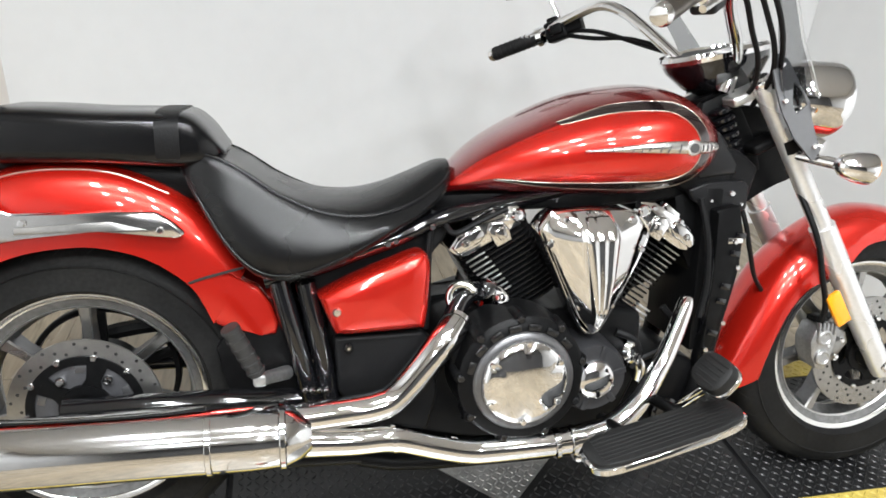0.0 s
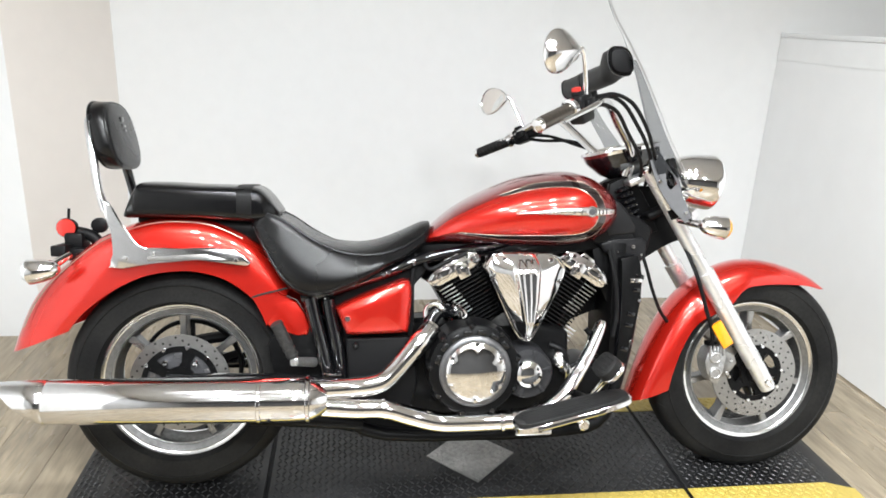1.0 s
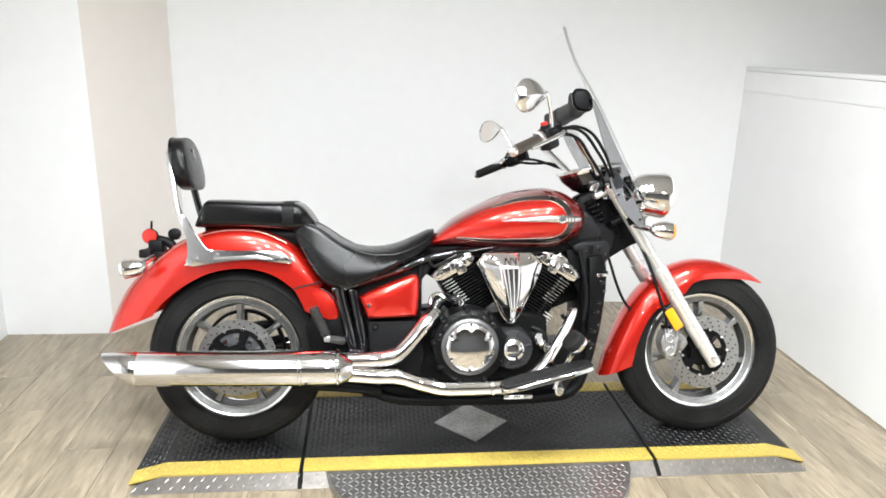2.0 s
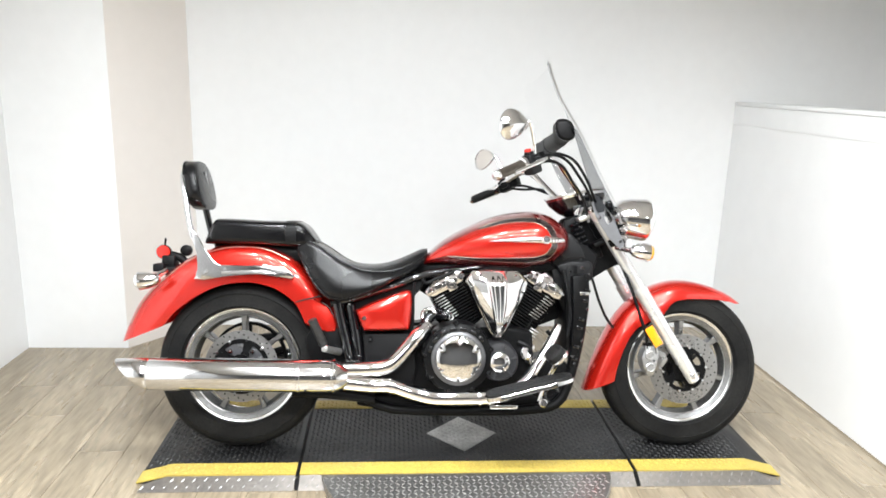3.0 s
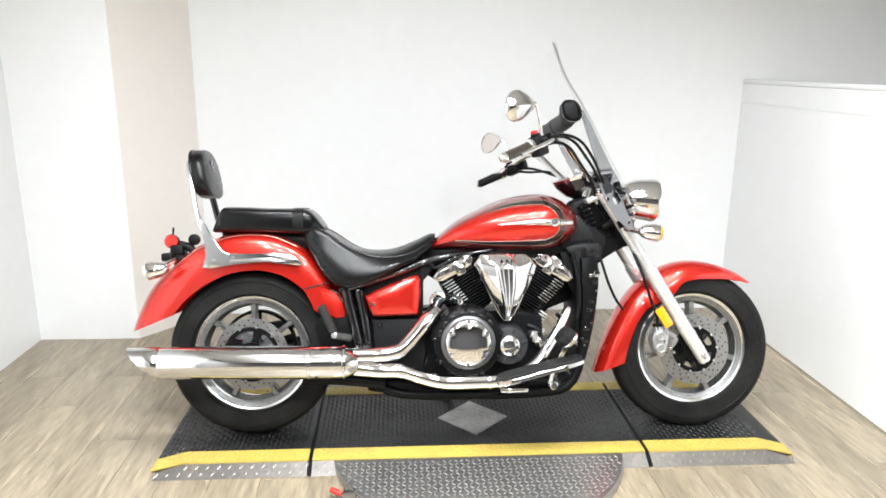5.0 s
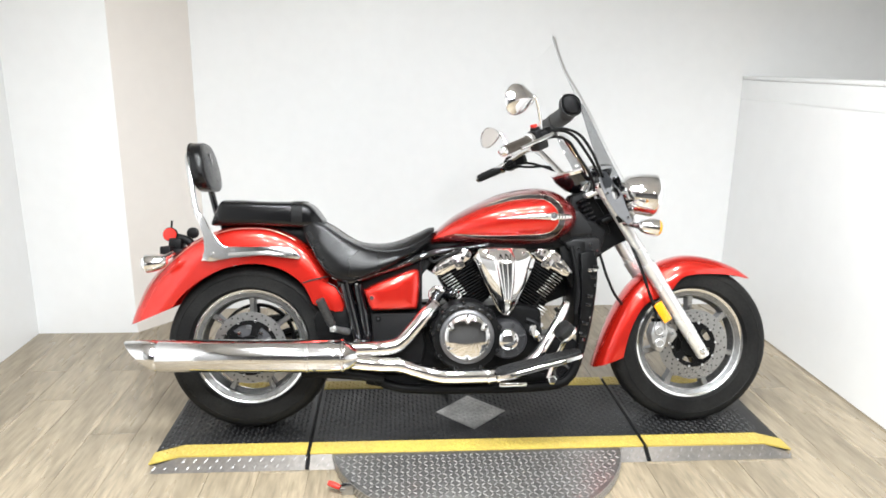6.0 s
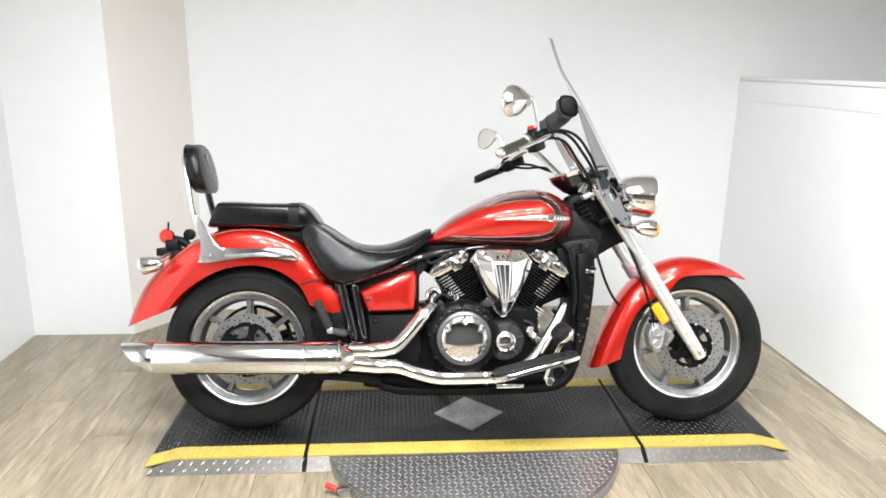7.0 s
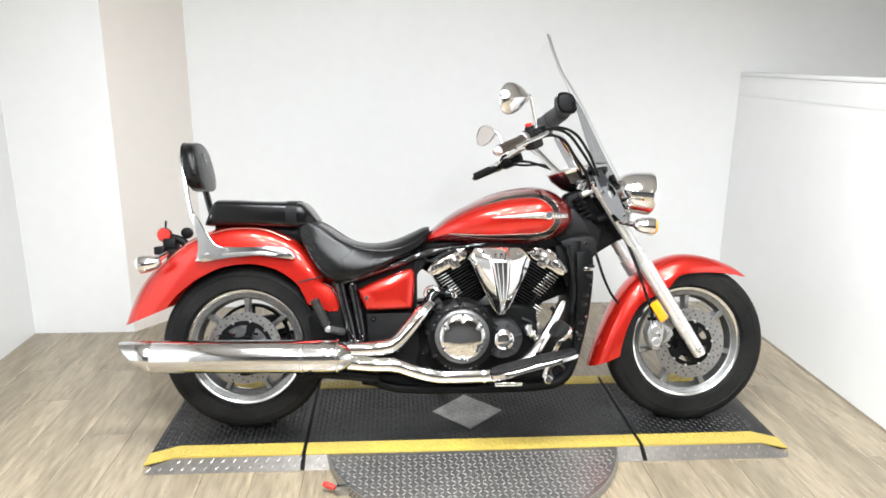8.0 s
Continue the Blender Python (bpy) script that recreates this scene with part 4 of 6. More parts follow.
part("bracket_stub", bm, PLASTIC, bracket)
bm = BM()
lathe(bm, [(-0.01, 0), (-0.01, 0.022), (0.006, 0.022), (0.01, 0.015), (0.01, 0)], (-1.106, 0.02, 0.733), seg=24)
part("bracket_knob", bm, PLASTIC, bracket)


def signal(x, y, z, facing, lens, stalk):
    """A bullet-shaped turn signal; facing: 1 forwards, -1 backwards."""
    bm = BM()
    lathe(bm, [(-0.05, 0), (-0.047, 0.012), (-0.035, 0.022), (-0.01, 0.030), (0.018, 0.0335), (0.026, 0.0335), (0.026, 0.029)], (x, y, z), (facing, 0, -0.12), 32)
    shell = part("turn_signal", bm, CHROME, bike, "chrome bullet turn signal")
    bm = BM()
    r = 0.0305 if facing > 0 else 0.0275
    lathe(bm, [(0.02, r), (0.03, r), (0.038, r * 0.8), (0.043, r * 0.4), (0.044, 0)], (x, y, z), (facing, 0, -0.12), 32)
    part("signal_lens", bm, lens, shell)
    bm = BM()
    tube(bm, [(x - 0.01 * facing, y, z), stalk], [0.014, 0.010], 8, 10)
    part("signal_stalk", bm, CHROME, shell)


for s in (-1, 1):
    signal(-1.195, s * 0.17, 0.628, -1, LENS, (-1.15, s * 0.09, 0.66))
    signal(0.645, s * 0.215, 0.757, 1, AMBER, (0.57, s * 0.12, 0.77))
# muffler and pipes
MY = -0.245


def ring(x, r, z, y=MY, shear=0.0, seg=40):
    return [(x + shear * math.sin(math.tau * k / seg), y + r * math.cos(math.tau * k / seg), z + r * math.sin(math.tau * k / seg)) for k in range(seg)]


bm = BM()
loft(bm, [ring(-0.455, 0.03, 0.288), ring(-0.475, 0.046, 0.288), ring(-0.50, 0.057, 0.290), ring(-0.56, 0.0605, 0.291), ring(-0.9, 0.0595, 0.296), ring(-1.155, 0.0575, 0.299), ring(-1.158, 0.0555, 0.299), ring(-1.162, 0.0575, 0.299),
          ring(-1.195, 0.0555, 0.3005, shear=-0.022), ring(-1.225, 0.0515, 0.302, shear=-0.05), ring(-1.215, 0.047, 0.302, shear=-0.045), ring(-1.05, 0.044, 0.30)], False)
muffler = part("muffler", bm, MUFFLER_CHROME, bike, "long chrome slash-cut muffler")
bm = BM()
lathe(bm, [(0, 0.044), (0.004, 0.0)], (-1.06, MY, 0.30), (1, 0, 0), 32)
part("muffler_inside", bm, HOLE, muffler, "dark muffler outlet")
for x in (-0.63, -0.505):
    bm = BM()
    lathe(bm, [(-0.006, 0.0595), (-0.004, 0.0625), (0.004, 0.0625), (0.006, 0.0595)], (x, MY, 0.291), (1, 0, 0), 40)
    part("muffler_band", bm, MUFFLER_CHROME, muffler)
bm = BM()
tube(bm, [(-0.166, -0.163, 0.460), (-0.181, -0.180, 0.446), (-0.205, -0.195, 0.424), (-0.286, -0.21, 0.337), (-0.33, -0.215, 0.316), (-0.40, -0.22, 0.311), (-0.50, -0.235, 0.312)], [0.0285, 0.0295, 0.0295, 0.029, 0.029, 0.028, 0.028], 44, 24, False)
rear_pipe = part("rear_exhaust_pipe", bm, CHROME, bike, "chrome rear exhaust pipe")
bm = BM()
tube(bm, [(0.352, -0.125, 0.47), (0.344, -0.135, 0.456), (0.31, -0.16, 0.40), (0.27, -0.185, 0.342), (0.215, -0.205, 0.272), (0.16, -0.213, 0.228), (0.11, -0.215, 0.212), (0.05, -0.215, 0.205), (-0.1, -0.215, 0.203), (-0.155, -0.215, 0.207), (-0.22, -0.215, 0.224), (-0.30, -0.22, 0.250), (-0.38, -0.225, 0.254), (-0.48, -0.235, 0.268)], [0.008, 0.017, 0.019, 0.020, 0.023, 0.026, 0.028, 0.028, 0.028, 0.028, 0.028, 0.028, 0.028, 0.03], 84, 20)
front_pipe = part("front_exhaust_pipe", bm, CHROME, bike, "chrome front exhaust pipe under the engine")
for x, z in ((-0.30, 0.25), (0.03, 0.204), (0.065, 0.207), (-0.44, 0.262)):
    bm = BM()
    lathe(bm, [(-0.005, 0.0275), (-0.004, 0.0315), (0.004, 0.0315), (0.005, 0.0275)], (x, -0.218, z), (1, 0, 0.1), 28)
    part("pipe_clamp", bm, CHROME, front_pipe)
bm = BM()
tube(bm, [(-0.085, -0.09, 0.492), (-0.11, -0.115, 0.500), (-0.142, -0.138, 0.505), (-0.166, -0.155, 0.482), (-0.185, -0.18, 0.440)], [0.021, 0.021, 0.021, 0.021, 0.021], 28, 20)
part("exhaust_elbow", bm, BLACK, rear_pipe, "black elbow at the exhaust port")
bm = BM()
tube(bm, [V(-0.166, -0.163, 0.460).lerp(V(-0.181, -0.180, 0.446), f) for f in (-0.05, 0.3)], 0.0305, 4, 24, False)
part("pipe_rim", bm, CHROME, rear_pipe)
bm = BM()
HOOK = Matrix.Translation((-0.157, -0.158, 0.503)) @ V(-0.25, -0.92, 0.2).to_track_quat("Z", "Y").to_matrix().to_4x4()
tube(bm, [HOOK @ V(0.0255 * math.cos(a), 0.0255 * math.sin(a), 0) for a in (math.radians(d) for d in range(15, 226, 15))], [0.004] + [0.008] * 13 + [0.005], 48, 10)
part("port_ring", bm, CHROME, rear_pipe, "chrome ring round the exhaust port")
FLANGE = Matrix.Translation((-0.098, -0.112, 0.495)) @ V(-0.75, -0.6, 0.25).to_track_quat("Z", "Y").to_matrix().to_4x4()
bm = BM()
loft(bm, [[FLANGE @ V(f * (0.043 * math.cos(a) ** 3 + 0.018 * math.cos(a)), f * 0.032 * math.sin(a), z) for a in (math.tau * k / 32 for k in range(32))] for f, z in ((0.94, -0.006), (1, -0.004), (1, 0.004), (0.94, 0.006))])
part("pipe_flange", bm, CHROME, rear_pipe, "two-bolt chrome exhaust flange")
for x in (-0.047, 0.047):
    bm = BM()
    lathe(bm, [(0, 0.009), (0.014, 0.009), (0.016, 0.006), (0.02, 0.005), (0.02, 0)], FLANGE @ V(x, 0, 0.004), FLANGE.to_3x3() @ V(0, 0, 1), 6)
    part("flange_nut", bm, CHROME, rear_pipe)
bm = BM()
box(bm, (0.07, -0.235, 0.163), (0.175, -0.2, 0.179), 0.005)
part("lower_stay", bm, CHROME, front_pipe, "chrome stay under the exhaust pipe")

# engine
engine_bm = BM()
prism(engine_bm, [(-0.235, 0.17), (-0.25, 0.30), (-0.20, 0.44), (-0.10, 0.47), (0.05, 0.455), (0.16, 0.46), (0.25, 0.44), (0.255, 0.30), (0.20, 0.17), (0.05, 0.145), (-0.1, 0.145)], -0.125, 0.125, 0.015, 3)
engine = part("engine_case", engine_bm, SATIN_BLACK, bike, "satin black engine crankcase")
CC = (-0.050, 0.354)
CY = -0.185
bm = BM()
lathe(bm, [(-0.06, 0.132), (0.040, 0.128), (0.048, 0.120), (0.050, 0.106), (0.052, 0.1), (0.052, 0.088)], (CC[0], CY, CC[1]), seg=64)
prism(bm, [(-0.17, 0.30), (-0.19, 0.40), (-0.12, 0.465), (-0.02, 0.47), (0.06, 0.44), (0.08, 0.36), (0.05, 0.25), (-0.04, 0.215), (-0.13, 0.235)], -0.19, -0.12, 0.014, 3)
part("clutch_housing", bm, SATIN_BLACK, engine, "black round clutch housing")
bm = BM()
loops = []
for d, r, notch in ((0.05, 0.0865, 0.0), (0.0625, 0.0855, 0.0), (0.068, 0.081, 0.004), (0.0705, 0.076, 0.0045), (0.0718, 0.0695, 0.002), (0.073, 0.062, 0.0), (0.0752, 0.045, 0.0), (0.0768, 0.024, 0.0), (0.0773, 0.002, 0.0)):
    ring_pts = []
    for k in range(96):
        a = math.tau * k / 96
        dip = max(0.0, math.cos(6 * (a - 0.5))) ** 6
        ring_pts.append((CC[0] + r * math.cos(a), CY - d + notch * dip, CC[1] + r * math.sin(a)))
    loops.append(ring_pts)
loft(bm, loops)
part("clutch_cover", bm, CHROME, engine, "domed chrome clutch cover with notched edge", 60)
bm = BM()
lathe(bm, [(0.045, 0.103), (0.053, 0.101), (0.058, 0.096), (0.059, 0.088), (0.055, 0.084)], (CC[0], CY, CC[1]), seg=64)
part("clutch_ring", bm, RIM_DARK, engine, "grey ring round the clutch cover")
for k in range(9):
    a = math.tau * k / 9 + 0.25
    bm = BM()
    lathe(bm, [(0, 0.014), (0.04, 0.013), (0.043, 0.011), (0.043, 0)], (CC[0] + 0.124 * math.cos(a), CY, CC[1] + 0.124 * math.sin(a)), seg=16)
    part("bolt_boss", bm, SATIN_BLACK, engine)
for k in range(9):
    a = math.tau * k / 9 + 0.25
    piece("bolt", DARK_BOLT, engine, Matrix.Translation((CC[0] + 0.124 * math.cos(a), CY - 0.044, CC[1] + 0.124 * math.sin(a))) @ Matrix.Diagonal((1.3, 1.2, 1.3, 1)))
for k in range(6):
    a = math.tau * k / 6 + 0.5
    piece("bolt", BOLT, engine, Matrix.Translation((CC[0] + 0.078 * math.cos(a), CY - 0.0635, CC[1] + 0.081 * math.sin(a))))
bm = BM()
lathe(bm, [(-0.05, 0.078), (0.03, 0.074), (0.042, 0.068), (0.046, 0.045), (0.046, 0)], (0.106, -0.17, 0.337), seg=48)
for k in range(6):
    m = Matrix.Translation((0.106, -0.213, 0.337)) @ Matrix.Rotation(math.tau * k / 6 + 0.3, 4, "Y")
    box(bm, (-0.006, -0.004, 0.042), (0.006, 0.004, 0.07), 0.002, m)
part("timing_cover", bm, DARK_GREY, engine, "dark grey ribbed timing cover")
bm = BM()
lathe(bm, [(0.03, 0.041), (0.052, 0.041), (0.06, 0.035), (0.064, 0.02), (0.065, 0)], (0.106, -0.17, 0.337), seg=40)
part("timing_cap", bm, CHROME, engine, "chrome timing cap")
for k in range(7):
    a = math.tau * (k + 0.5) / 18 + 0.55
    bm = BM()
    m = Matrix.Translation((CC[0], CY - 0.05, CC[1])) @ Matrix.Rotation(-a + math.pi / 2, 4, "Y")
    box(bm, (-0.013, -0.006, 0.103), (0.013, 0.004, 0.117), 0.003, m)
    part("housing_rib", bm, FIN, engine, "raised black rib on the clutch housing")
bm = BM()
lathe(bm, [(-0.03, 0.026), (0.01, 0.026), (0.016, 0.02), (0.016, 0.012), (0.010, 0.010), (0.010, 0)], (0.222, -0.135, 0.357), (0.25, -1, 0.2), 28)
pump = part("water_pump", bm, CHROME, engine, "small chrome water pump cover")
bm = BM()
tube(bm, [(0.222, -0.13, 0.357), (0.245, -0.14, 0.325), (0.25, -0.13, 0.29)], 0.013, 14, 12)
part("pump_pipe", bm, CHROME, pump)
for k in range(7):
    bm = BM()
    box(bm, (-0.016, -0.012, -0.0022), (0.016, 0.006, 0.0022), 0.001, Matrix.Translation((0.222 + 0.0065 * k, -0.1, 0.385 + 0.0095 * k)) @ Matrix.Rotation(radians(33), 4, "Y"))
    part("base_fin", bm, SATIN, engine, "polished fin at the cylinder base")
bm = BM()
tube(bm, [(-0.158, -0.20, 0.272), (-0.146, -0.232, 0.290)], [0.008, 0.009, 0.007], 6, 12)
part("drain_stub", bm, CHROME, engine, "short chrome stub beside the clutch housing")


def turned_plate(bm, m, outline, y0, y1, bevel, segs=3):
    """A rounded plate in the plane of a tilted cylinder head."""
    own = BM()
    prism(own, outline, y0, y1, bevel, segs)
    bmesh.ops.transform(own, matrix=m, verts=own.verts[:])
    mesh = bpy.data.meshes.new("plate")
    own.to_mesh(mesh)
    own.free()
    bm.from_mesh(mesh)
    bpy.data.meshes.remove(mesh)


def cylinder(cx, cz, tilt, name):
    """One finned cylinder with its chrome rocker box; tilt: degrees from upright, forwards positive."""
    m = Matrix.Translation((cx, 0, cz)) @ Matrix.Rotation(radians(tilt), 4, "Y")
    g = 1 if tilt < 0 else -1
    bm = BM()
    lathe(bm, [(-0.18, 0), (-0.18, 0.064), (0.0, 0.064), (0.0, 0)], m.translation, m.to_3x3() @ V(0, 0, 1), 24)
    cyl = part(name, bm, SATIN_BLACK, bike, "black finned engine cylinder")
    for k in range(14):
        z = -0.017 - k * 0.0118
        w = 0.086 - 0.007 * max(0, k - 6) / 7
        outline = [(w * math.copysign(abs(math.cos(a)) ** 0.4, math.cos(a)), (w + 0.011) * math.copysign(abs(math.sin(a)) ** 0.4, math.sin(a))) for a in (math.tau * (q + 0.5) / 32 for q in range(32))]
        bm = BM()
        loft(bm, [[m @ V(x * f, y * f, z + dz) for x, y in outline] for f, dz in ((0.985, 0.0), (1, 0.0008), (1, 0.0036), (0.985, 0.0044))])
        part("fin", bm, FIN, cyl)
        if k < 9:
            a, b = g * (-0.074 + 0.0022 * k), g * (-0.030 + 0.0017 * k)
            bm = BM()
            box(bm, (min(a, b), -w - 0.0135, z + 0.0006), (max(a, b), -w - 0.008, z + 0.0038), 0.0008, m)
            part("fin_edge", bm, STEEL, cyl, "polished fin edge")
    bm = BM()
    turned_plate(bm, m, [(g * u, v) for u, v in ((-0.092, 0.030), (-0.084, 0.004), (-0.062, -0.004), (0.062, -0.004), (0.076, 0.008), (0.074, 0.034), (0.048, 0.047), (-0.02, 0.052), (-0.062, 0.045))], -0.1, 0.1, 0.004, 2)
    cover = part("rocker_box", bm, CHROME, cyl, "chrome rocker box cover", 30)
    bm = BM()
    turned_plate(bm, m, [(g * u, v) for u, v in ((-0.086, 0.028), (-0.079, 0.010), (-0.030, 0.011), (-0.012, 0.020), (-0.014, 0.040), (-0.05, 0.042), (-0.068, 0.039))], -0.110, -0.09, 0.004)
    part("cover_pad", bm, CHROME, cyl, "raised pad on the rocker cover", 30)
    bm = BM()
    turned_plate(bm, m, [(g * u, v) for u, v in ((-0.006, -0.016), (0.030, -0.018), (0.034, 0.004), (0.030, 0.026), (0.010, 0.034), (-0.006, 0.024))], -0.112, -0.09, 0.003)
    turned_plate(bm, m, [(g * u, v) for u, v in ((0.006, -0.004), (0.024, -0.005), (0.024, 0.018), (0.006, 0.018))], -0.119, -0.1, 0.002)
    turned_plate(bm, m, [(g * u, v) for u, v in ((-0.03, 0.034), (0.03, 0.04), (0.026, 0.062), (-0.02, 0.060))], -0.098, -0.06, 0.004)
    part("stay_block", bm, CHROME, cyl, "stepped chrome stay block", 30)
    for u, v, r in ((-0.056, 0.025, 0.0085), (0.064, 0.018, 0.0145)):
        bm = BM()
        lathe(bm, [(-0.012, r), (0.006, r), (0.009, r * 0.8), (0.006, r * 0.62), (0.006, r * 0.4), (0.01, r * 0.35), (0.01, 0)], m @ V(g * u, -0.104, v), seg=20)
        part("head_plug", bm, CHROME, cyl, "round chrome head bolt")
    for u, v in ((0.044, 0.036), (-0.028, 0.046)):
        piece("bolt", BOLT, cyl, Matrix.Translation(m @ V(g * u, -0.1, v)))
    return cyl


cylinder(-0.078, 0.605, -30, "rear_cylinder")
cylinder(0.285, 0.605, 33, "front_cylinder")

bm = BM()
body(bm, [(-0.2, 0.69, 0.655, 0.05), (-0.1, 0.70, 0.65, 0.07), (0.1, 0.70, 0.655, 0.08), (0.3, 0.71, 0.665, 0.08), (0.40, 0.76, 0.68, 0.06)], 20, 16, 4.0)
part("tank_underside", bm, SATIN_BLACK, bike, "black parts under the tank")
bm = BM()
prism(bm, [(0.18, 0.15), (0.30, 0.125), (0.365, 0.135), (0.405, 0.26), (0.40, 0.31), (0.34, 0.33), (0.25, 0.31)], -0.105, 0.105, 0.012, 3)
part("oil_filter_case", bm, SATIN_BLACK, bike, "black lower front engine case")
bm = BM()
lathe(bm, [(-0.01, 0.036), (0.012, 0.036), (0.016, 0.030), (0.014, 0.026), (0.004, 0.022), (0.004, 0)], (0.335, -0.105, 0.19), seg=28)
part("horn", bm, BLACK, bike, "round black horn")
bm = BM()
prism(bm, [(0.20, 0.66), (0.40, 0.68), (0.41, 0.47), (0.372, 0.475), (0.30, 0.447), (0.262, 0.385), (0.2, 0.4)], 0.03, 0.09, 0.006)
prism(bm, [(0.33, 0.68), (0.42, 0.69), (0.425, 0.52), (0.39, 0.50), (0.36, 0.56)], -0.07, 0.03, 0.006)
part("coolant_housing", bm, SATIN_BLACK, bike, "black housing behind the front cylinder")
bm = BM()
prism(bm, [(-0.20, 0.66), (0.02, 0.68), (0.02, 0.45), (-0.25, 0.44), (-0.24, 0.455), (-0.11, 0.46), (-0.095, 0.53), (-0.14, 0.562), (-0.20, 0.59)], 0.0, 0.08, 0.006)
part("throttle_housing", bm, SATIN_BLACK, bike, "black housing behind the rear cylinder")
for line, r in (([(-0.205, -0.10, 0.665), (-0.215, -0.115, 0.61), (-0.218, -0.12, 0.56), (-0.218, -0.12, 0.49), (-0.222, -0.12, 0.43)], 0.007), ([(-0.19, -0.09, 0.66), (-0.17, -0.125, 0.625), (-0.12, -0.125, 0.645), (-0.06, -0.12, 0.67)], 0.006),
                ([(0.37, -0.11, 0.68), (0.385, -0.125, 0.60), (0.395, -0.125, 0.50), (0.385, -0.125, 0.42)], 0.007), ([(0.31, -0.1, 0.44), (0.335, -0.11, 0.40), (0.30, -0.12, 0.35), (0.26, -0.12, 0.33)], 0.008), ([(0.19, -0.13, 0.40), (0.225, -0.14, 0.385), (0.24, -0.14, 0.35), (0.225, -0.14, 0.32)], 0.009)):
    bm = BM()
    tube(bm, line, r, 24, 8)
    part("engine_hose", bm, PLASTIC, bike, "black rubber engine hose")
# air cleaner
AIR = [(-0.023, 0.642), (-0.005, 0.667), (0.022, 0.678), (0.095, 0.682), (0.17, 0.674), (0.197, 0.655), (0.209, 0.623), (0.175, 0.54), (0.139, 0.466), (0.118, 0.432), (0.101, 0.424), (0.084, 0.430), (0.062, 0.462), (0.02, 0.55)]
bm = BM()
outline = curve([(x, 0, z) for x, z in AIR + AIR[:1]], 73)[:-1]
mid = V(0.1, 0, 0.585)
loft(bm, [[(v.x, y, v.z) for v in (mid + (q - mid) * f for q in outline)] for y, f in ((-0.11, 0.85), (-0.14, 0.98), (-0.185, 1.0), (-0.196, 0.995), (-0.2, 0.975), (-0.198, 0.95))], False)
LEFT_EDGE = [(0.684, 0.012), (0.672, -0.004), (0.645, -0.014), (0.55, 0.026), (0.46, 0.071), (0.435, 0.092), (0.43, 0.1)]
RIGHT_EDGE = [(0.684, 0.155), (0.672, 0.178), (0.645, 0.198), (0.55, 0.172), (0.46, 0.131), (0.435, 0.112), (0.43, 0.103)]
rows = []
for i in range(37):
    z = 0.677 - (0.677 - 0.4305) * i / 36
    left = float(np.interp(-z, [-a for a, b in LEFT_EDGE], [b for a, b in LEFT_EDGE]))
    right = float(np.interp(-z, [-a for a, b in RIGHT_EDGE], [b for a, b in RIGHT_EDGE]))
    row = []
    for j in range(49):
        u = j / 48
        d = abs(u - 0.5) * 2
        face = float(np.interp(d, [0, 0.30, 0.36, 0.90, 1.0], [1.0, 1.0, 0.78, 0.22, 0.0]))
        rib = 0.0022 * (0.5 - 0.5 * math.cos(math.tau * (u - 0.35) / 0.1)) if 0.35 < u < 0.65 else 0.0
        end = min(1.0, (0.68 - z) / 0.05) * min(1.0, (z - 0.425) / 0.06)
        row.append(bm.verts.new((left + (right - left) * u, -0.196 - (0.046 * face + rib) * end ** 0.7, z)))
    rows.append(row)
for a, b in zip(rows, rows[1:]):
    for j in range(48):
        bm.faces.new((a[j], a[j + 1], b[j + 1], b[j]))
air = part("air_cleaner_cover", bm, CHROME, bike, "chrome shield-shaped air cleaner cover", 60)
for x, z in ((0.0, 0.615), (0.19, 0.60), (0.135, 0.487), (0.066, 0.487), (0.03, 0.663), (0.165, 0.66)):
    piece("bolt", BOLT, air, Matrix.Translation((x, -0.205, z)))
bm = BM()
tube(bm, [(0.095, -0.11, 0.60), (0.095, -0.02, 0.57)], 0.045, 6, 20)
part("intake_body", bm, SATIN_BLACK, air)

# frame
def tubes(name, lines, r, mat, label, both_sides=True, parent=bike, flat=1.0):
    made = []
    for line in lines:
        for s in ((-1, 1) if both_sides else (-1,)):
            bm = BM()
            tube(bm, [(x, -s * y, z) for x, y, z in line], r, 24, 12, True, flat)
            made.append(part(name, bm, mat, parent, label))
    return made


tubes("frame_tube", [[(-0.53, -0.125, 0.545), (-0.44, -0.125, 0.565), (-0.362, -0.125, 0.592), (-0.28, -0.12, 0.618), (-0.196, -0.105, 0.648), (-0.08, -0.08, 0.67), (0.1, -0.06, 0.70), (0.40, -0.05, 0.80)]], 0.017, BLACK, "gloss black upper frame tube")
for x, z in ((-0.455, 0.560), (-0.442, 0.563), (-0.385, 0.583), (-0.30, 0.611), (-0.285, 0.616), (-0.215, 0.642)):
    piece("bolt", BOLT, bike, Matrix.Translation((x, -0.141, z)) @ Matrix.Scale(1.1, 4))
tubes("frame_post", [[(-0.505, -0.13, 0.545), (-0.487, -0.135, 0.47), (-0.468, -0.135, 0.39), (-0.452, -0.135, 0.32), (-0.42, -0.125, 0.2)],
                     [(-0.455, -0.13, 0.54), (-0.442, -0.132, 0.47), (-0.428, -0.132, 0.39), (-0.418, -0.132, 0.32), (-0.40, -0.125, 0.2)]], 0.0195, BLACK, "gloss black rear frame post")
tubes("down_tube", [[(0.43, -0.06, 0.80), (0.462, -0.085, 0.62), (0.447, -0.10, 0.45), (0.412, -0.11, 0.29), (0.36, -0.12, 0.165), (0.25, -0.12, 0.135), (0.0, -0.12, 0.13), (-0.3, -0.12, 0.14), (-0.42, -0.125, 0.2)]], 0.019, SATIN_BLACK, "black front down tube")
bm = BM()
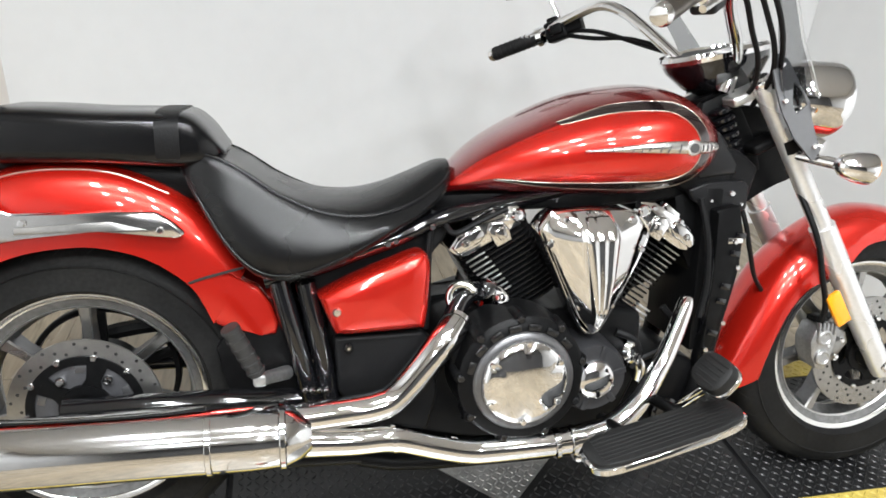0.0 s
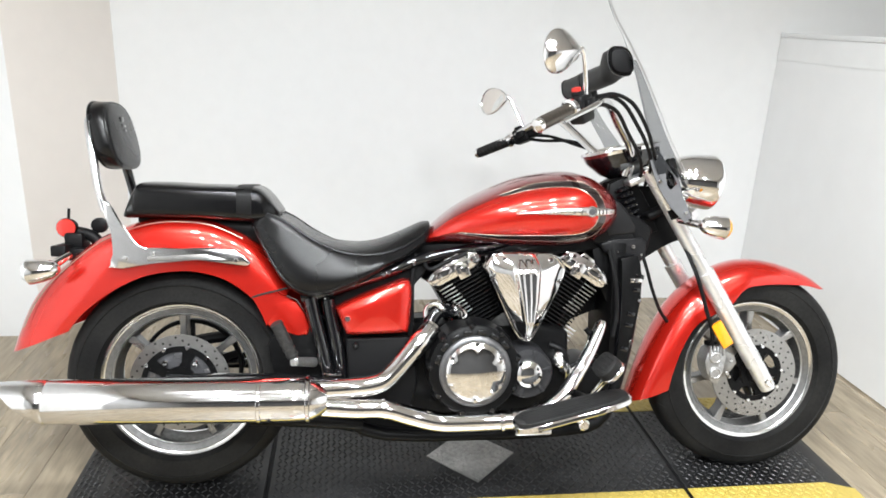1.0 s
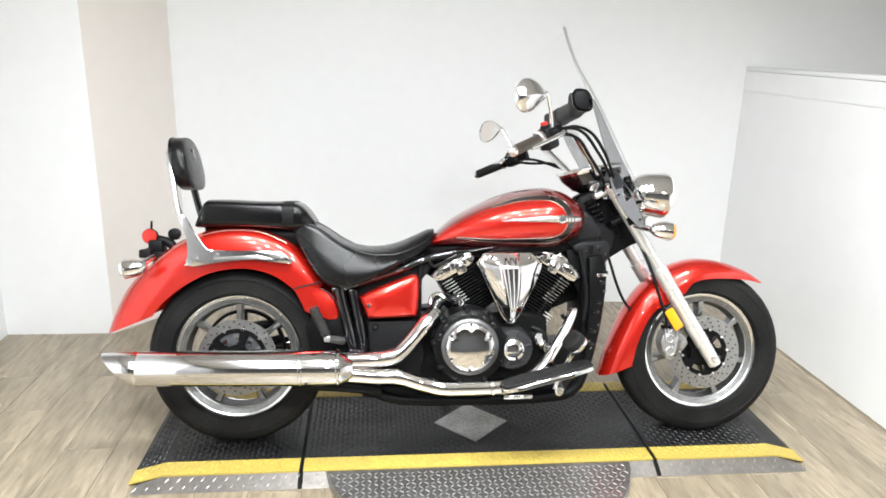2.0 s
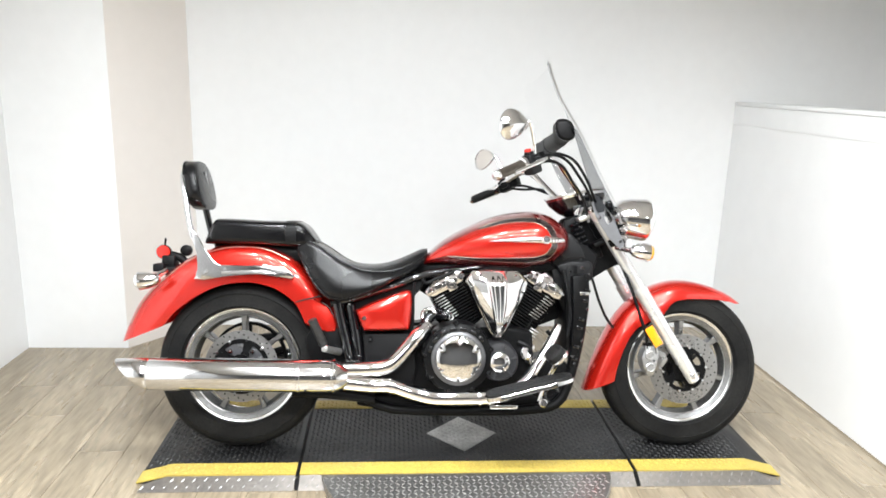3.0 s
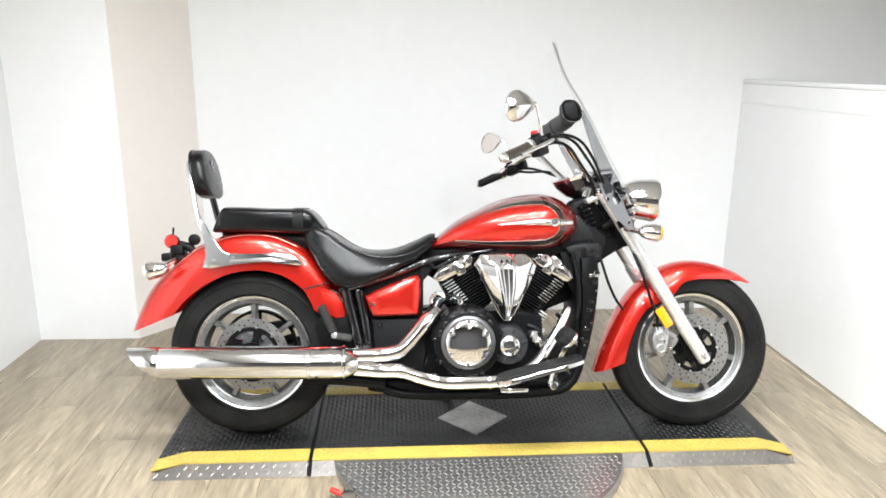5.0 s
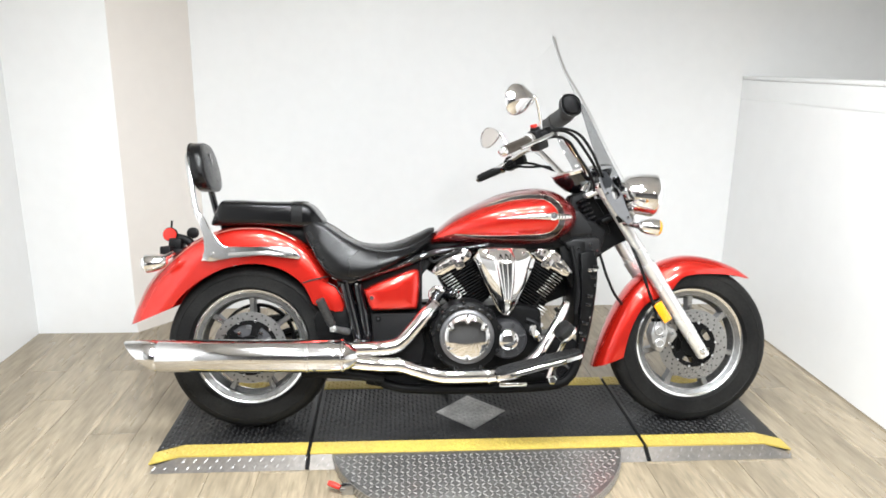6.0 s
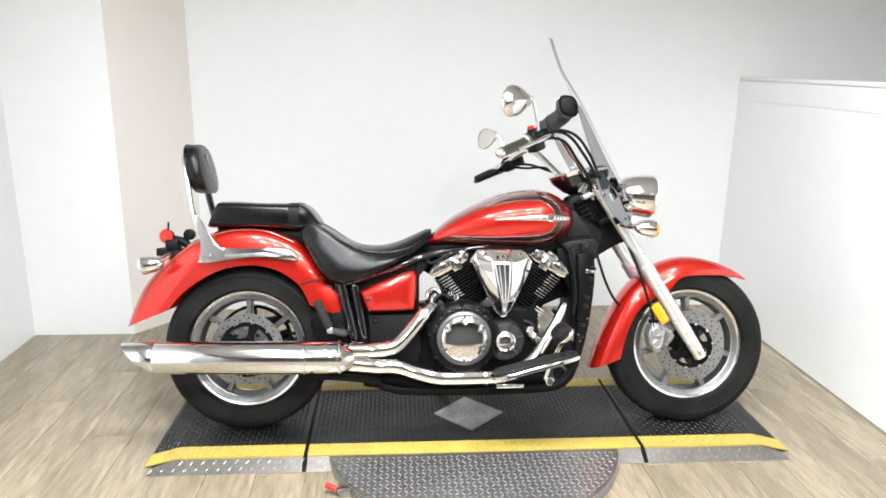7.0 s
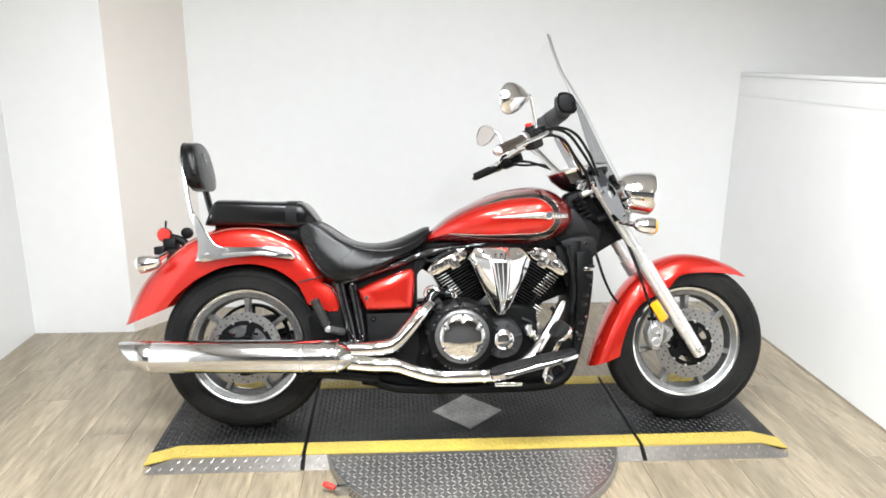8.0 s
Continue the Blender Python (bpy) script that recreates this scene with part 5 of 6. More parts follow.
box(bm, (0.385, -0.10, 0.33), (0.43, 0.10, 0.70), 0.006)
radiator = part("radiator", bm, SATIN_BLACK, bike, "black radiator between the down tubes")
bm = BM()
box(bm, (0.429, -0.078, 0), (0.436, 0.078, 0.0025), 0)
fin_ob = part("radiator_fin", bm, SATIN_BLACK, radiator)
fin_ob.matrix_local = Matrix.Translation((0, 0, 0.345))
for k in range(1, 28):
    piece("radiator_fin", fin_ob.data, radiator, Matrix.Translation((0, 0, 0.345 + k * 0.011)))
both("radiator_cover", lambda bm, s: prism(bm, [(0.405, 0.60), (0.45, 0.615), (0.465, 0.55), (0.447, 0.40), (0.425, 0.30), (0.40, 0.30)], s * 0.08, s * 0.122, 0.016, 4), BLACK, bike, "black radiator side cover")
for s in (-1, 1):
    bm = BM()
    prism(bm, [(0.400, 0.655), (0.455, 0.665), (0.472, 0.60), (0.468, 0.53), (0.452, 0.44), (0.430, 0.36), (0.418, 0.30), (0.392, 0.30), (0.405, 0.40), (0.415, 0.50)], s * 0.095, s * 0.126, 0.005, 2)
    guard = part("radiator_guard", bm, SATIN_BLACK, bike, "black radiator side guard with clips")
    for f in (0.0, 0.14, 0.4, 0.52, 0.78, 0.95):
        bm = BM()
        q = V(0.462 - 0.045 * f - 0.006 * math.sin(2.5 * f), s * 0.128, 0.60 - 0.28 * f)
        box(bm, q - V(0.012, 0.003, 0.007), q + V(0.012, 0.003, 0.007), 0.002, Matrix.Translation(q) @ Matrix.Rotation(radians(8 + 10 * f), 4, "Y") @ Matrix.Translation(-q))
        part("guard_clip", bm, BLACK, guard)
    # chrome bolts and a plate added to give the black guard its bright highlights
    for x, z in ((0.448, 0.588), (0.46, 0.53), (0.44, 0.405), (0.412, 0.318), (0.405, 0.345)):
        piece("bolt", BOLT, guard, Matrix.Translation((x, s * 0.131, z)) @ Matrix.Rotation(0 if s < 0 else math.pi, 4, "Z"))
    bm = BM()
    box(bm, (0.432, min(s * 0.12, s * 0.131), 0.583), (0.468, max(s * 0.12, s * 0.131), 0.596), 0.002)
    part("guard_plate", bm, CHROME, guard, "small chrome plate added as a highlight")
both("neck_cover", lambda bm, s: prism(bm, [(0.325, 0.70), (0.335, 0.78), (0.40, 0.80), (0.47, 0.775), (0.515, 0.74), (0.50, 0.675), (0.465, 0.645), (0.40, 0.665)], s * 0.03, s * 0.088, 0.010, 3), PLASTIC, bike, "black plastic neck cover")
both("frame_gusset", lambda bm, s: prism(bm, [(0.386, 0.826), (0.41, 0.815), (0.430, 0.792), (0.450, 0.745), (0.462, 0.728), (0.37, 0.718), (0.36, 0.76)], s * 0.075, s * 0.093, 0.006, 3), FRAME_GREY, bike, "smooth grey frame gusset behind the tank")
for s in (-1, 1):
    bm = BM()
    prism(bm, [(0.345, 0.696), (0.388, 0.711), (0.478, 0.716), (0.49, 0.70), (0.49, 0.652), (0.47, 0.640), (0.40, 0.652), (0.36, 0.672)], s * 0.08, s * 0.0985, 0.006, 3)
    plate = part("neck_plate", bm, DARK_PLASTIC, bike, "dark grey plastic plate below the steering head")
    for x, z in ((0.447, 0.687), (0.40, 0.672), (0.474, 0.663)):
        piece("bolt", BOLT, plate, Matrix.Translation((x, s * 0.099, z)) @ Matrix.Rotation(0 if s < 0 else math.pi, 4, "Z") @ Matrix.Scale(1.2 if x > 0.44 and z > 0.67 else 0.7, 4))
bm = BM()
prism(bm, [(-0.43, 0.15), (-0.30, 0.13), (0.1, 0.12), (0.33, 0.125), (0.345, 0.16), (0.25, 0.19), (-0.3, 0.19), (-0.42, 0.2)], -0.11, 0.11, 0.01)
part("underside", bm, SATIN_BLACK, bike, "black frame underside")
bm = BM()
prism(bm, [(-0.43, 0.20), (-0.42, 0.46), (-0.32, 0.55), (-0.25, 0.57), (-0.22, 0.45), (-0.2, 0.3), (-0.25, 0.19)], -0.095, 0.095, 0.01)
part("battery_box", bm, PLASTIC, bike, "black plastic box inside the frame")
bm = BM()
prism(bm, [(-0.62, 0.70), (-0.5, 0.64), (-0.3, 0.63), (-0.1, 0.69), (0.3, 0.72), (0.4, 0.76), (0.3, 0.78), (-0.1, 0.71), (-0.4, 0.66), (-0.6, 0.74)], -0.05, 0.05, 0.008)
part("backbone", bm, SATIN_BLACK, bike, "black frame backbone")
bm = BM()
prism(bm, [(-0.47, 0.50), (-0.45, 0.555), (-0.36, 0.588), (-0.28, 0.624), (-0.20, 0.658), (-0.155, 0.665), (-0.185, 0.60), (-0.225, 0.56), (-0.25, 0.45), (-0.40, 0.45)], -0.098, 0.098, 0.006)
part("under_seat_panel", bm, PLASTIC, bike, "black panel under the seat")
SIDE = [(-0.434, 0.521), (-0.38, 0.548), (-0.30, 0.580), (-0.245, 0.599), (-0.226, 0.590), (-0.222, 0.55), (-0.230, 0.460), (-0.247, 0.450), (-0.32, 0.447), (-0.394, 0.446), (-0.409, 0.458)]
for s in (-1, 1):
    bm = BM()
    o = curve([(x, 0, z) for x, z in SIDE + SIDE[:1]], 49)[:-1]
    c = V(-0.315, 0, 0.52)
    loft(bm, [[(v.x, s * y, v.z) for v in (c + (q - c) * f for q in o)] for y, f in ((0.12, 0.98), (0.155, 1.0), (0.167, 0.985), (0.175, 0.95), (0.183, 0.8), (0.187, 0.5), (0.188, 0.1))])
    side_cover = part("side_cover", bm, RED, bike, "candy-red side cover")
    piece("bolt", BOLT, side_cover, Matrix.Translation((-0.400, s * 0.180, 0.495)) @ Matrix.Rotation(0 if s < 0 else math.pi, 4, "Z") @ Matrix.Scale(1.4, 4))
    bm = BM()
    prism(bm, [(-0.405, 0.432), (-0.235, 0.435), (-0.21, 0.415), (-0.20, 0.30), (-0.22, 0.22), (-0.33, 0.22), (-0.40, 0.32)], s * 0.12, s * 0.150, 0.008, 3)
    lower = part("lower_cover", bm, PLASTIC, bike, "matte black lower side panel")
    piece("bolt", DARK_BOLT, lower, Matrix.Translation((-0.378, s * 0.152, 0.412)) @ Matrix.Rotation(0 if s < 0 else math.pi, 4, "Z") @ Matrix.Scale(1.5, 4))
    piece("small_bolt", CHROME_DOT, lower, Matrix.Translation((-0.378, s * 0.158, 0.412)) @ Matrix.Rotation(0 if s < 0 else math.pi, 4, "Z") @ Matrix.Scale(0.8, 4))

# four chrome dots added in place of small highlights low on the post
for k in range(4):
    piece("small_bolt", CHROME_DOT, bike, Matrix.Translation((-0.462 + 0.0135 * k, -0.155, 0.33 - 0.001 * k)) @ Matrix.Scale(1.3, 4))
# swingarm and belt
both("inner_guard", lambda bm, s: prism(bm, [(-0.61, 0.345), (-0.625, 0.41), (-0.59, 0.462), (-0.50, 0.47), (-0.46, 0.42), (-0.45, 0.29), (-0.60, 0.29)], s * 0.094, s * 0.116, 0.005), SATIN_BLACK, bike, "black guard before the rear wheel")
tubes("swingarm", [[(-0.42, -0.11, 0.29), (-0.6, -0.118, 0.30), (-0.75, -0.12, 0.305), (-0.90, -0.118, 0.304)]], 0.026, BLACK, "gloss black swingarm")
both("axle_nut", lambda bm, s: lathe(bm, [(0, 0.02), (0.015, 0.02), (0.02, 0.012), (0.02, 0)], (RCX, s * 0.143, RCZ), (0, s, 0), 6), CHROME, bike, "chrome axle nut")
bm = BM()
tube(bm, [(-0.66, -0.19, 0.225), (-0.52, -0.19, 0.218), (-0.36, -0.17, 0.19)], [0.022, 0.024, 0.018], 10, 10)
part("muffler_bracket", bm, SATIN_BLACK, bike, "black muffler bracket")
bm = BM()
tube(bm, [(-0.58, 0.14, 0.36), (-0.7, 0.14, 0.38), (-0.88, 0.14, 0.36), (-0.95, 0.14, 0.3)], 0.018, 16, 8)
part("belt_guard", bm, PLASTIC, bike, "black belt guard")


def peg(s):
    bm = BM()
    tube(bm, [(-0.495, s * 0.13, 0.36), (-0.54, s * 0.205, 0.383)], [0.014, 0.012], 6, 10)
    box(bm, (-0.554, min(s * 0.200, s * 0.224), 0.374), (-0.530, max(s * 0.200, s * 0.224), 0.398), 0.006)
    mount = part("passenger_peg", bm, CALIPER, bike, "folding alloy passenger peg")
    bm = BM()
    tube(bm, [(-0.546, s * 0.213, 0.398), (-0.566, s * 0.224, 0.445), (-0.588, s * 0.235, 0.496)], [0.0145, 0.016, 0.016], 10, 14)
    part("peg_rubber", bm, PEG_RUBBER, mount, "ribbed grey rubber")
    for k in range(6):
        q = V(-0.549, s * 0.2145, 0.405).lerp(V(-0.586, s * 0.234, 0.491), k / 5)
        bm = BM()
        lathe(bm, [(-0.003, 0.016), (-0.002, 0.0175), (0.002, 0.0175), (0.003, 0.016)], q, (-0.35, s * 0.1, 0.93), 14)
        part("peg_rib", bm, PEG_RUBBER, mount)


for s in (-1, 1):
    peg(s)


def footboard(s):
    m = Matrix.Translation((0.195, s * 0.345, 0.274)) @ Matrix.Rotation(radians(-13.5), 4, "Y")
    pts = []
    for k in range(40):
        a = math.tau * k / 40
        c, si = math.cos(a), math.sin(a)
        pts.append((0.162 * math.copysign(abs(c) ** 0.45, c), 0.053 * math.copysign(abs(si) ** 0.55, si) * (1.0 - 0.12 * c)))
    bm = BM()
    loft(bm, [[m @ V(x * f, y * f, z) for x, y in pts] for f, z in ((0.94, -0.014), (1.0, -0.011), (1.0, 0.0), (0.97, 0.002))])
    board = part("footboard", bm, CHROME, bike, "chrome-edged rider footboard")
    bm = BM()
    loft(bm, [[m @ V(x * f, y * f, z) for x, y in pts] for f, z in ((0.95, 0.001), (0.965, 0.004), (0.965, 0.010), (0.94, 0.012))])
    part("footboard_rubber", bm, GRIP, board, "black ribbed rubber mat")
    for k in range(7):
        y = -0.033 + k * 0.011
        bm = BM()
        box(bm, (-0.135, y - 0.003, 0.011), (0.135, y + 0.003, 0.0128), 0.0006, m, 1)
        part("rubber_rib", bm, GRIP, board)
    bm = BM()
    tube(bm, [m @ V(-0.05, -s * 0.03, -0.012), m @ V(-0.06, -s * 0.16, -0.03)], 0.012, 6, 10)
    part("footboard_mount", bm, SATIN_BLACK, board)
    bm = BM()
    tube(bm, [m @ V(0.08, -s * 0.03, -0.012), m @ V(0.06, -s * 0.18, -0.03)], 0.012, 6, 10)
    part("footboard_mount", bm, SATIN_BLACK, board)


for s in (-1, 1):
    footboard(s)
bm = BM()
tube(bm, [(0.262, -0.20, 0.19), (0.275, -0.225, 0.25), (0.292, -0.28, 0.315), (0.303, -0.335, 0.37)], [0.010, 0.009, 0.009, 0.009], 14, 10)
lathe(bm, [(-0.02, 0.016), (0.02, 0.016), (0.024, 0.012), (0.024, 0)], (0.275, -0.2, 0.183), seg=20)
pedal = part("brake_pedal", bm, CHROME, bike, "chrome brake pedal arm")
PAD_N = V(-0.72, -0.22, 0.65).normalized()
PAD_U = V(0, 1, 0).cross(PAD_N).normalized()
PAD_S = PAD_N.cross(PAD_U)
PAD_C = V(0.285, -0.345, 0.392)
PAD_LOOP = [(0.040 * math.copysign(abs(math.cos(a)) ** 0.7, math.cos(a)), 0.036 * math.copysign(abs(math.sin(a)) ** 0.7, math.sin(a))) for a in (math.tau * k / 32 for k in range(32))]
bm = BM()
loft(bm, [[PAD_C + PAD_S * (x * f) + PAD_U * (y * f) + PAD_N * h for x, y in PAD_LOOP] for f, h in ((0.95, -0.026), (1.03, -0.022), (1.03, -0.014), (0.98, -0.012))])
part("pedal_plate", bm, CHROME, pedal, "chrome pad backing plate")
bm = BM()
loft(bm, [[PAD_C + PAD_S * (x * f) + PAD_U * (y * f) + PAD_N * h for x, y in PAD_LOOP] for f, h in ((0.97, -0.013), (0.99, 0.0), (0.95, 0.010), (0.85, 0.013))])
part("pedal_pad", bm, GRIP, pedal, "black rubber pedal pad")
for k in range(5):
    bm = BM()
    y = -0.022 + 0.011 * k
    box(bm, (-0.026, -0.002, 0.012), (0.026, 0.002, 0.0145), 0.0006, Matrix(((PAD_S.x, PAD_U.x, PAD_N.x, PAD_C.x + PAD_U.x * y), (PAD_S.y, PAD_U.y, PAD_N.y, PAD_C.y + PAD_U.y * y), (PAD_S.z, PAD_U.z, PAD_N.z, PAD_C.z + PAD_U.z * y), (0, 0, 0, 1))))
    part("pad_rib", bm, GRIP, pedal)
bm = BM()
tube(bm, [(-0.02, 0.11, 0.16), (-0.06, 0.2, 0.10), (-0.1, 0.272, 0.038)], [0.013, 0.012, 0.012], 10, 10)
box(bm, (-0.13, 0.25, 0.025), (-0.08, 0.31, 0.035), 0.003)
part("side_stand", bm, SATIN_BLACK, bike, "black side stand folded out")

# fork
FY = 0.11
DIR = (V(0.894, 0, 0.262) - V(0.471, 0, 0.932)).normalized()
for s in (-1, 1):
    bm = BM()
    a, b = V(0.471, s * FY, 0.932), V(0.683, s * FY, 0.598)
    tube(bm, [a + DIR * 0.012, b], 0.0225, 6, 24)
    leg = part("fork_leg", bm, FORK, bike, "satin aluminium fork leg")
    bm = BM()
    tube(bm, [b - DIR * 0.012, b - DIR * 0.006, b + DIR * 0.02, V(0.888, s * FY, 0.273), V(0.901, s * FY, 0.253)], [0.024, 0.0275, 0.028, 0.026, 0.018], 24, 24)
    part("fork_slider", bm, FORK, leg, "cast aluminium fork slider")
    bm = BM()
    lathe(bm, [(0, 0.013), (0.005, 0.013), (0.007, 0.009), (0.004, 0.006), (0.004, 0)], (0.891, s * (FY + 0.022), 0.269), (0, s, 0), 16)
    part("axle_cap", bm, CHROME, leg)
    bm = BM()
    tube(bm, [a + DIR * 0.002, a + DIR * 0.02], [0.016, 0.0235, 0.0235], 6, 20)
    part("fork_cap", bm, CHROME, leg)
    m = Matrix.Translation((0.727, s * (FY + 0.028), 0.424)) @ Matrix.Rotation(math.atan2(DIR.x, -DIR.z), 4, "Y").inverted()
    bm = BM()
    box(bm, (-0.018, -0.006, -0.042), (0.018, 0.006, 0.042), 0.003, m)
    part("fork_reflector", bm, AMBER, leg, "rectangular amber reflector")
for z, x in ((0.877, 0.495), (0.777, 0.558)):
    bm = BM()
    prism(bm, [(x - 0.06, z - 0.012), (x + 0.02, z + 0.022), (x + 0.012, z + 0.042), (x - 0.07, z + 0.008)], -FY + 0.012, FY - 0.012, 0.007, 3)
    for s in (-1, 1):
        tube(bm, [V(x - 0.002, s * FY, z + 0.030), V(x + 0.014, s * FY, z + 0.004)], 0.0262, 4, 20)
    part("triple_clamp", bm, SATIN if z > 0.8 else SATIN_BLACK, bike, "fork clamp")
bm = BM()
tube(bm, [(0.41, 0, 0.89), (0.475, 0, 0.74)], 0.035, 6, 20)
head_tube = part("steering_head", bm, SATIN_BLACK, bike, "black steering head")
for k in range(9):
    bm = BM()
    q = V(0.425, -0.055, 0.86).lerp(V(0.485, -0.055, 0.72), k / 8)
    lathe(bm, [(-0.007, 0.022), (-0.003, 0.028), (0.003, 0.028), (0.007, 0.022), (0.007, 0)], q, (-0.4, 0, 0.92), 18)
    part("boot_rib", bm, BLACK, head_tube, "ribbed black rubber boot")
for s in (-1, 1):
    bm = BM()
    prism(bm, [(0.375, 0.80), (0.385, 0.875), (0.455, 0.905), (0.52, 0.80), (0.545, 0.73), (0.50, 0.72), (0.46, 0.78)], s * 0.03, s * 0.055, 0.006)
    part("wiring_cover", bm, SATIN_BLACK, head_tube, "black wiring cover")
bm = BM()
prism(bm, [(0.38, 0.56), (0.38, 0.74), (0.42, 0.86), (0.50, 0.87), (0.56, 0.865), (0.605, 0.80), (0.635, 0.73), (0.63, 0.705), (0.56, 0.685), (0.51, 0.655), (0.47, 0.62), (0.45, 0.56)], -0.045, 0.045, 0.006)
part("head_gusset", bm, SATIN_BLACK, head_tube, "black frame gusset at the steering head")
bm = BM()
prism(bm, [(0.70, 0.372), (0.730, 0.383), (0.752, 0.372), (0.758, 0.345), (0.75, 0.30), (0.735, 0.262), (0.712, 0.268), (0.695, 0.30), (0.688, 0.335)], -0.118, -0.06, 0.006, 2)
for x, z in ((0.720, 0.347), (0.722, 0.298)):
    lathe(bm, [(0, 0.02), (0.007, 0.019), (0.009, 0.015), (0.006, 0.012), (0.006, 0)], (x, -0.117, z), seg=20)
caliper = part("brake_caliper", bm, CALIPER, bike, "silver front brake caliper")
for k in range(5):
    bm = BM()
    box(bm, (0.700 + 0.0105 * k, -0.124, 0.352), (0.705 + 0.0105 * k, -0.112, 0.384), 0.0015)
    part("caliper_ridge", bm, CALIPER, caliper)
bm = BM()
prism(bm, [(0.745, 0.372), (0.79, 0.352), (0.80, 0.325), (0.782, 0.30), (0.76, 0.28), (0.745, 0.285)], -0.106, -0.085, 0.004)
part("caliper_bracket", bm, STEEL, caliper)
bm = BM()
box(bm, (0.705, -0.10, 0.378), (0.735, -0.07, 0.392), 0.003)
part("pad_cover", bm, SATIN_BLACK, caliper)
for x, z in ((0.775, 0.335), (0.765, 0.295), (0.738, 0.325)):
    piece("bolt", BOLT, caliper, Matrix.Translation((x, -0.112, z)))
bm = BM()
tube(bm, [(0.60, -0.10, 0.71), (0.635, -0.145, 0.60), (0.67, -0.142, 0.50), (0.70, -0.13, 0.43), (0.71, -0.11, 0.37)], 0.0065, 24, 8)
part("brake_hose", bm, PLASTIC, bike, "black brake hose")
bm = BM()
tube(bm, [(0.48, -0.06, 0.70), (0.50, -0.085, 0.62), (0.525, -0.08, 0.55), (0.565, -0.055, 0.48), (0.61, -0.04, 0.43)], 0.0055, 24, 8)
part("sensor_cable", bm, PLASTIC, bike, "black cable to the front fender")
# headlamp
bm = BM()
HL = (0.688, 0, 0.885)
lathe(bm, [(-0.11, 0), (-0.108, 0.02), (-0.098, 0.045), (-0.07, 0.068), (-0.03, 0.08), (0.02, 0.085), (0.035, 0.087), (0.045, 0.085), (0.048, 0.079)], HL, (1, 0, -0.1), 48)
headlamp = part("headlamp", bm, CHROME, bike, "round chrome headlamp")
bm = BM()
lathe(bm, [(0.04, 0.080), (0.055, 0.075), (0.066, 0.055), (0.072, 0.025), (0.073, 0)], HL, (1, 0, -0.1), 48)
part("headlamp_glass", bm, LENS, headlamp, "clear headlamp glass")
bm = BM()
tube(bm, [(0.54, -0.10, 0.80), (0.58, -0.12, 0.79), (0.60, 0, 0.80), (0.58, 0.12, 0.79), (0.54, 0.10, 0.80)], 0.012, 24, 10)
box(bm, (0.59, -0.06, 0.78), (0.64, 0.06, 0.82), 0.008)
part("lamp_bar", bm, CHROME, bike, "chrome bar for the front lamps")
both("bar_joint", lambda bm, s: lathe(bm, [(-0.03, 0), (-0.028, 0.018), (0.0, 0.024), (0.02, 0.018), (0.024, 0)], (0.60, s * 0.14, 0.79), (0.6, s, -0.2), 20), CHROME, bike, "chrome lamp joint")

# instrument pod
def stretch_pod(bm):
    for v in bm.verts:
        v.co.x = 0.412 + (v.co.x - 0.405) * (1.85 if v.co.x > 0.405 else 1.2)


bm = BM()
lathe(bm, [(-0.095, 0), (-0.09, 0.02), (-0.06, 0.055), (-0.02, 0.078), (0.0, 0.082)], (0.405, 0, 0.972), (-0.3, 0, 0.95), 40)
stretch_pod(bm)
pod = part("instrument_pod", bm, BLACK, bike, "black instrument pod with a chrome bezel")
bm = BM()
lathe(bm, [(-0.004, 0.082), (0.006, 0.086), (0.014, 0.082), (0.014, 0.070), (0.008, 0.068)], (0.405, 0, 0.972), (-0.3, 0, 0.95), 40)
stretch_pod(bm)
part("bezel", bm, CHROME, pod, "chrome bezel")
bm = BM()
lathe(bm, [(0.009, 0.07), (0.010, 0)], (0.405, 0, 0.972), (-0.3, 0, 0.95), 40)
stretch_pod(bm)
part("dial", bm, PLASTIC, pod, "dark dial face")

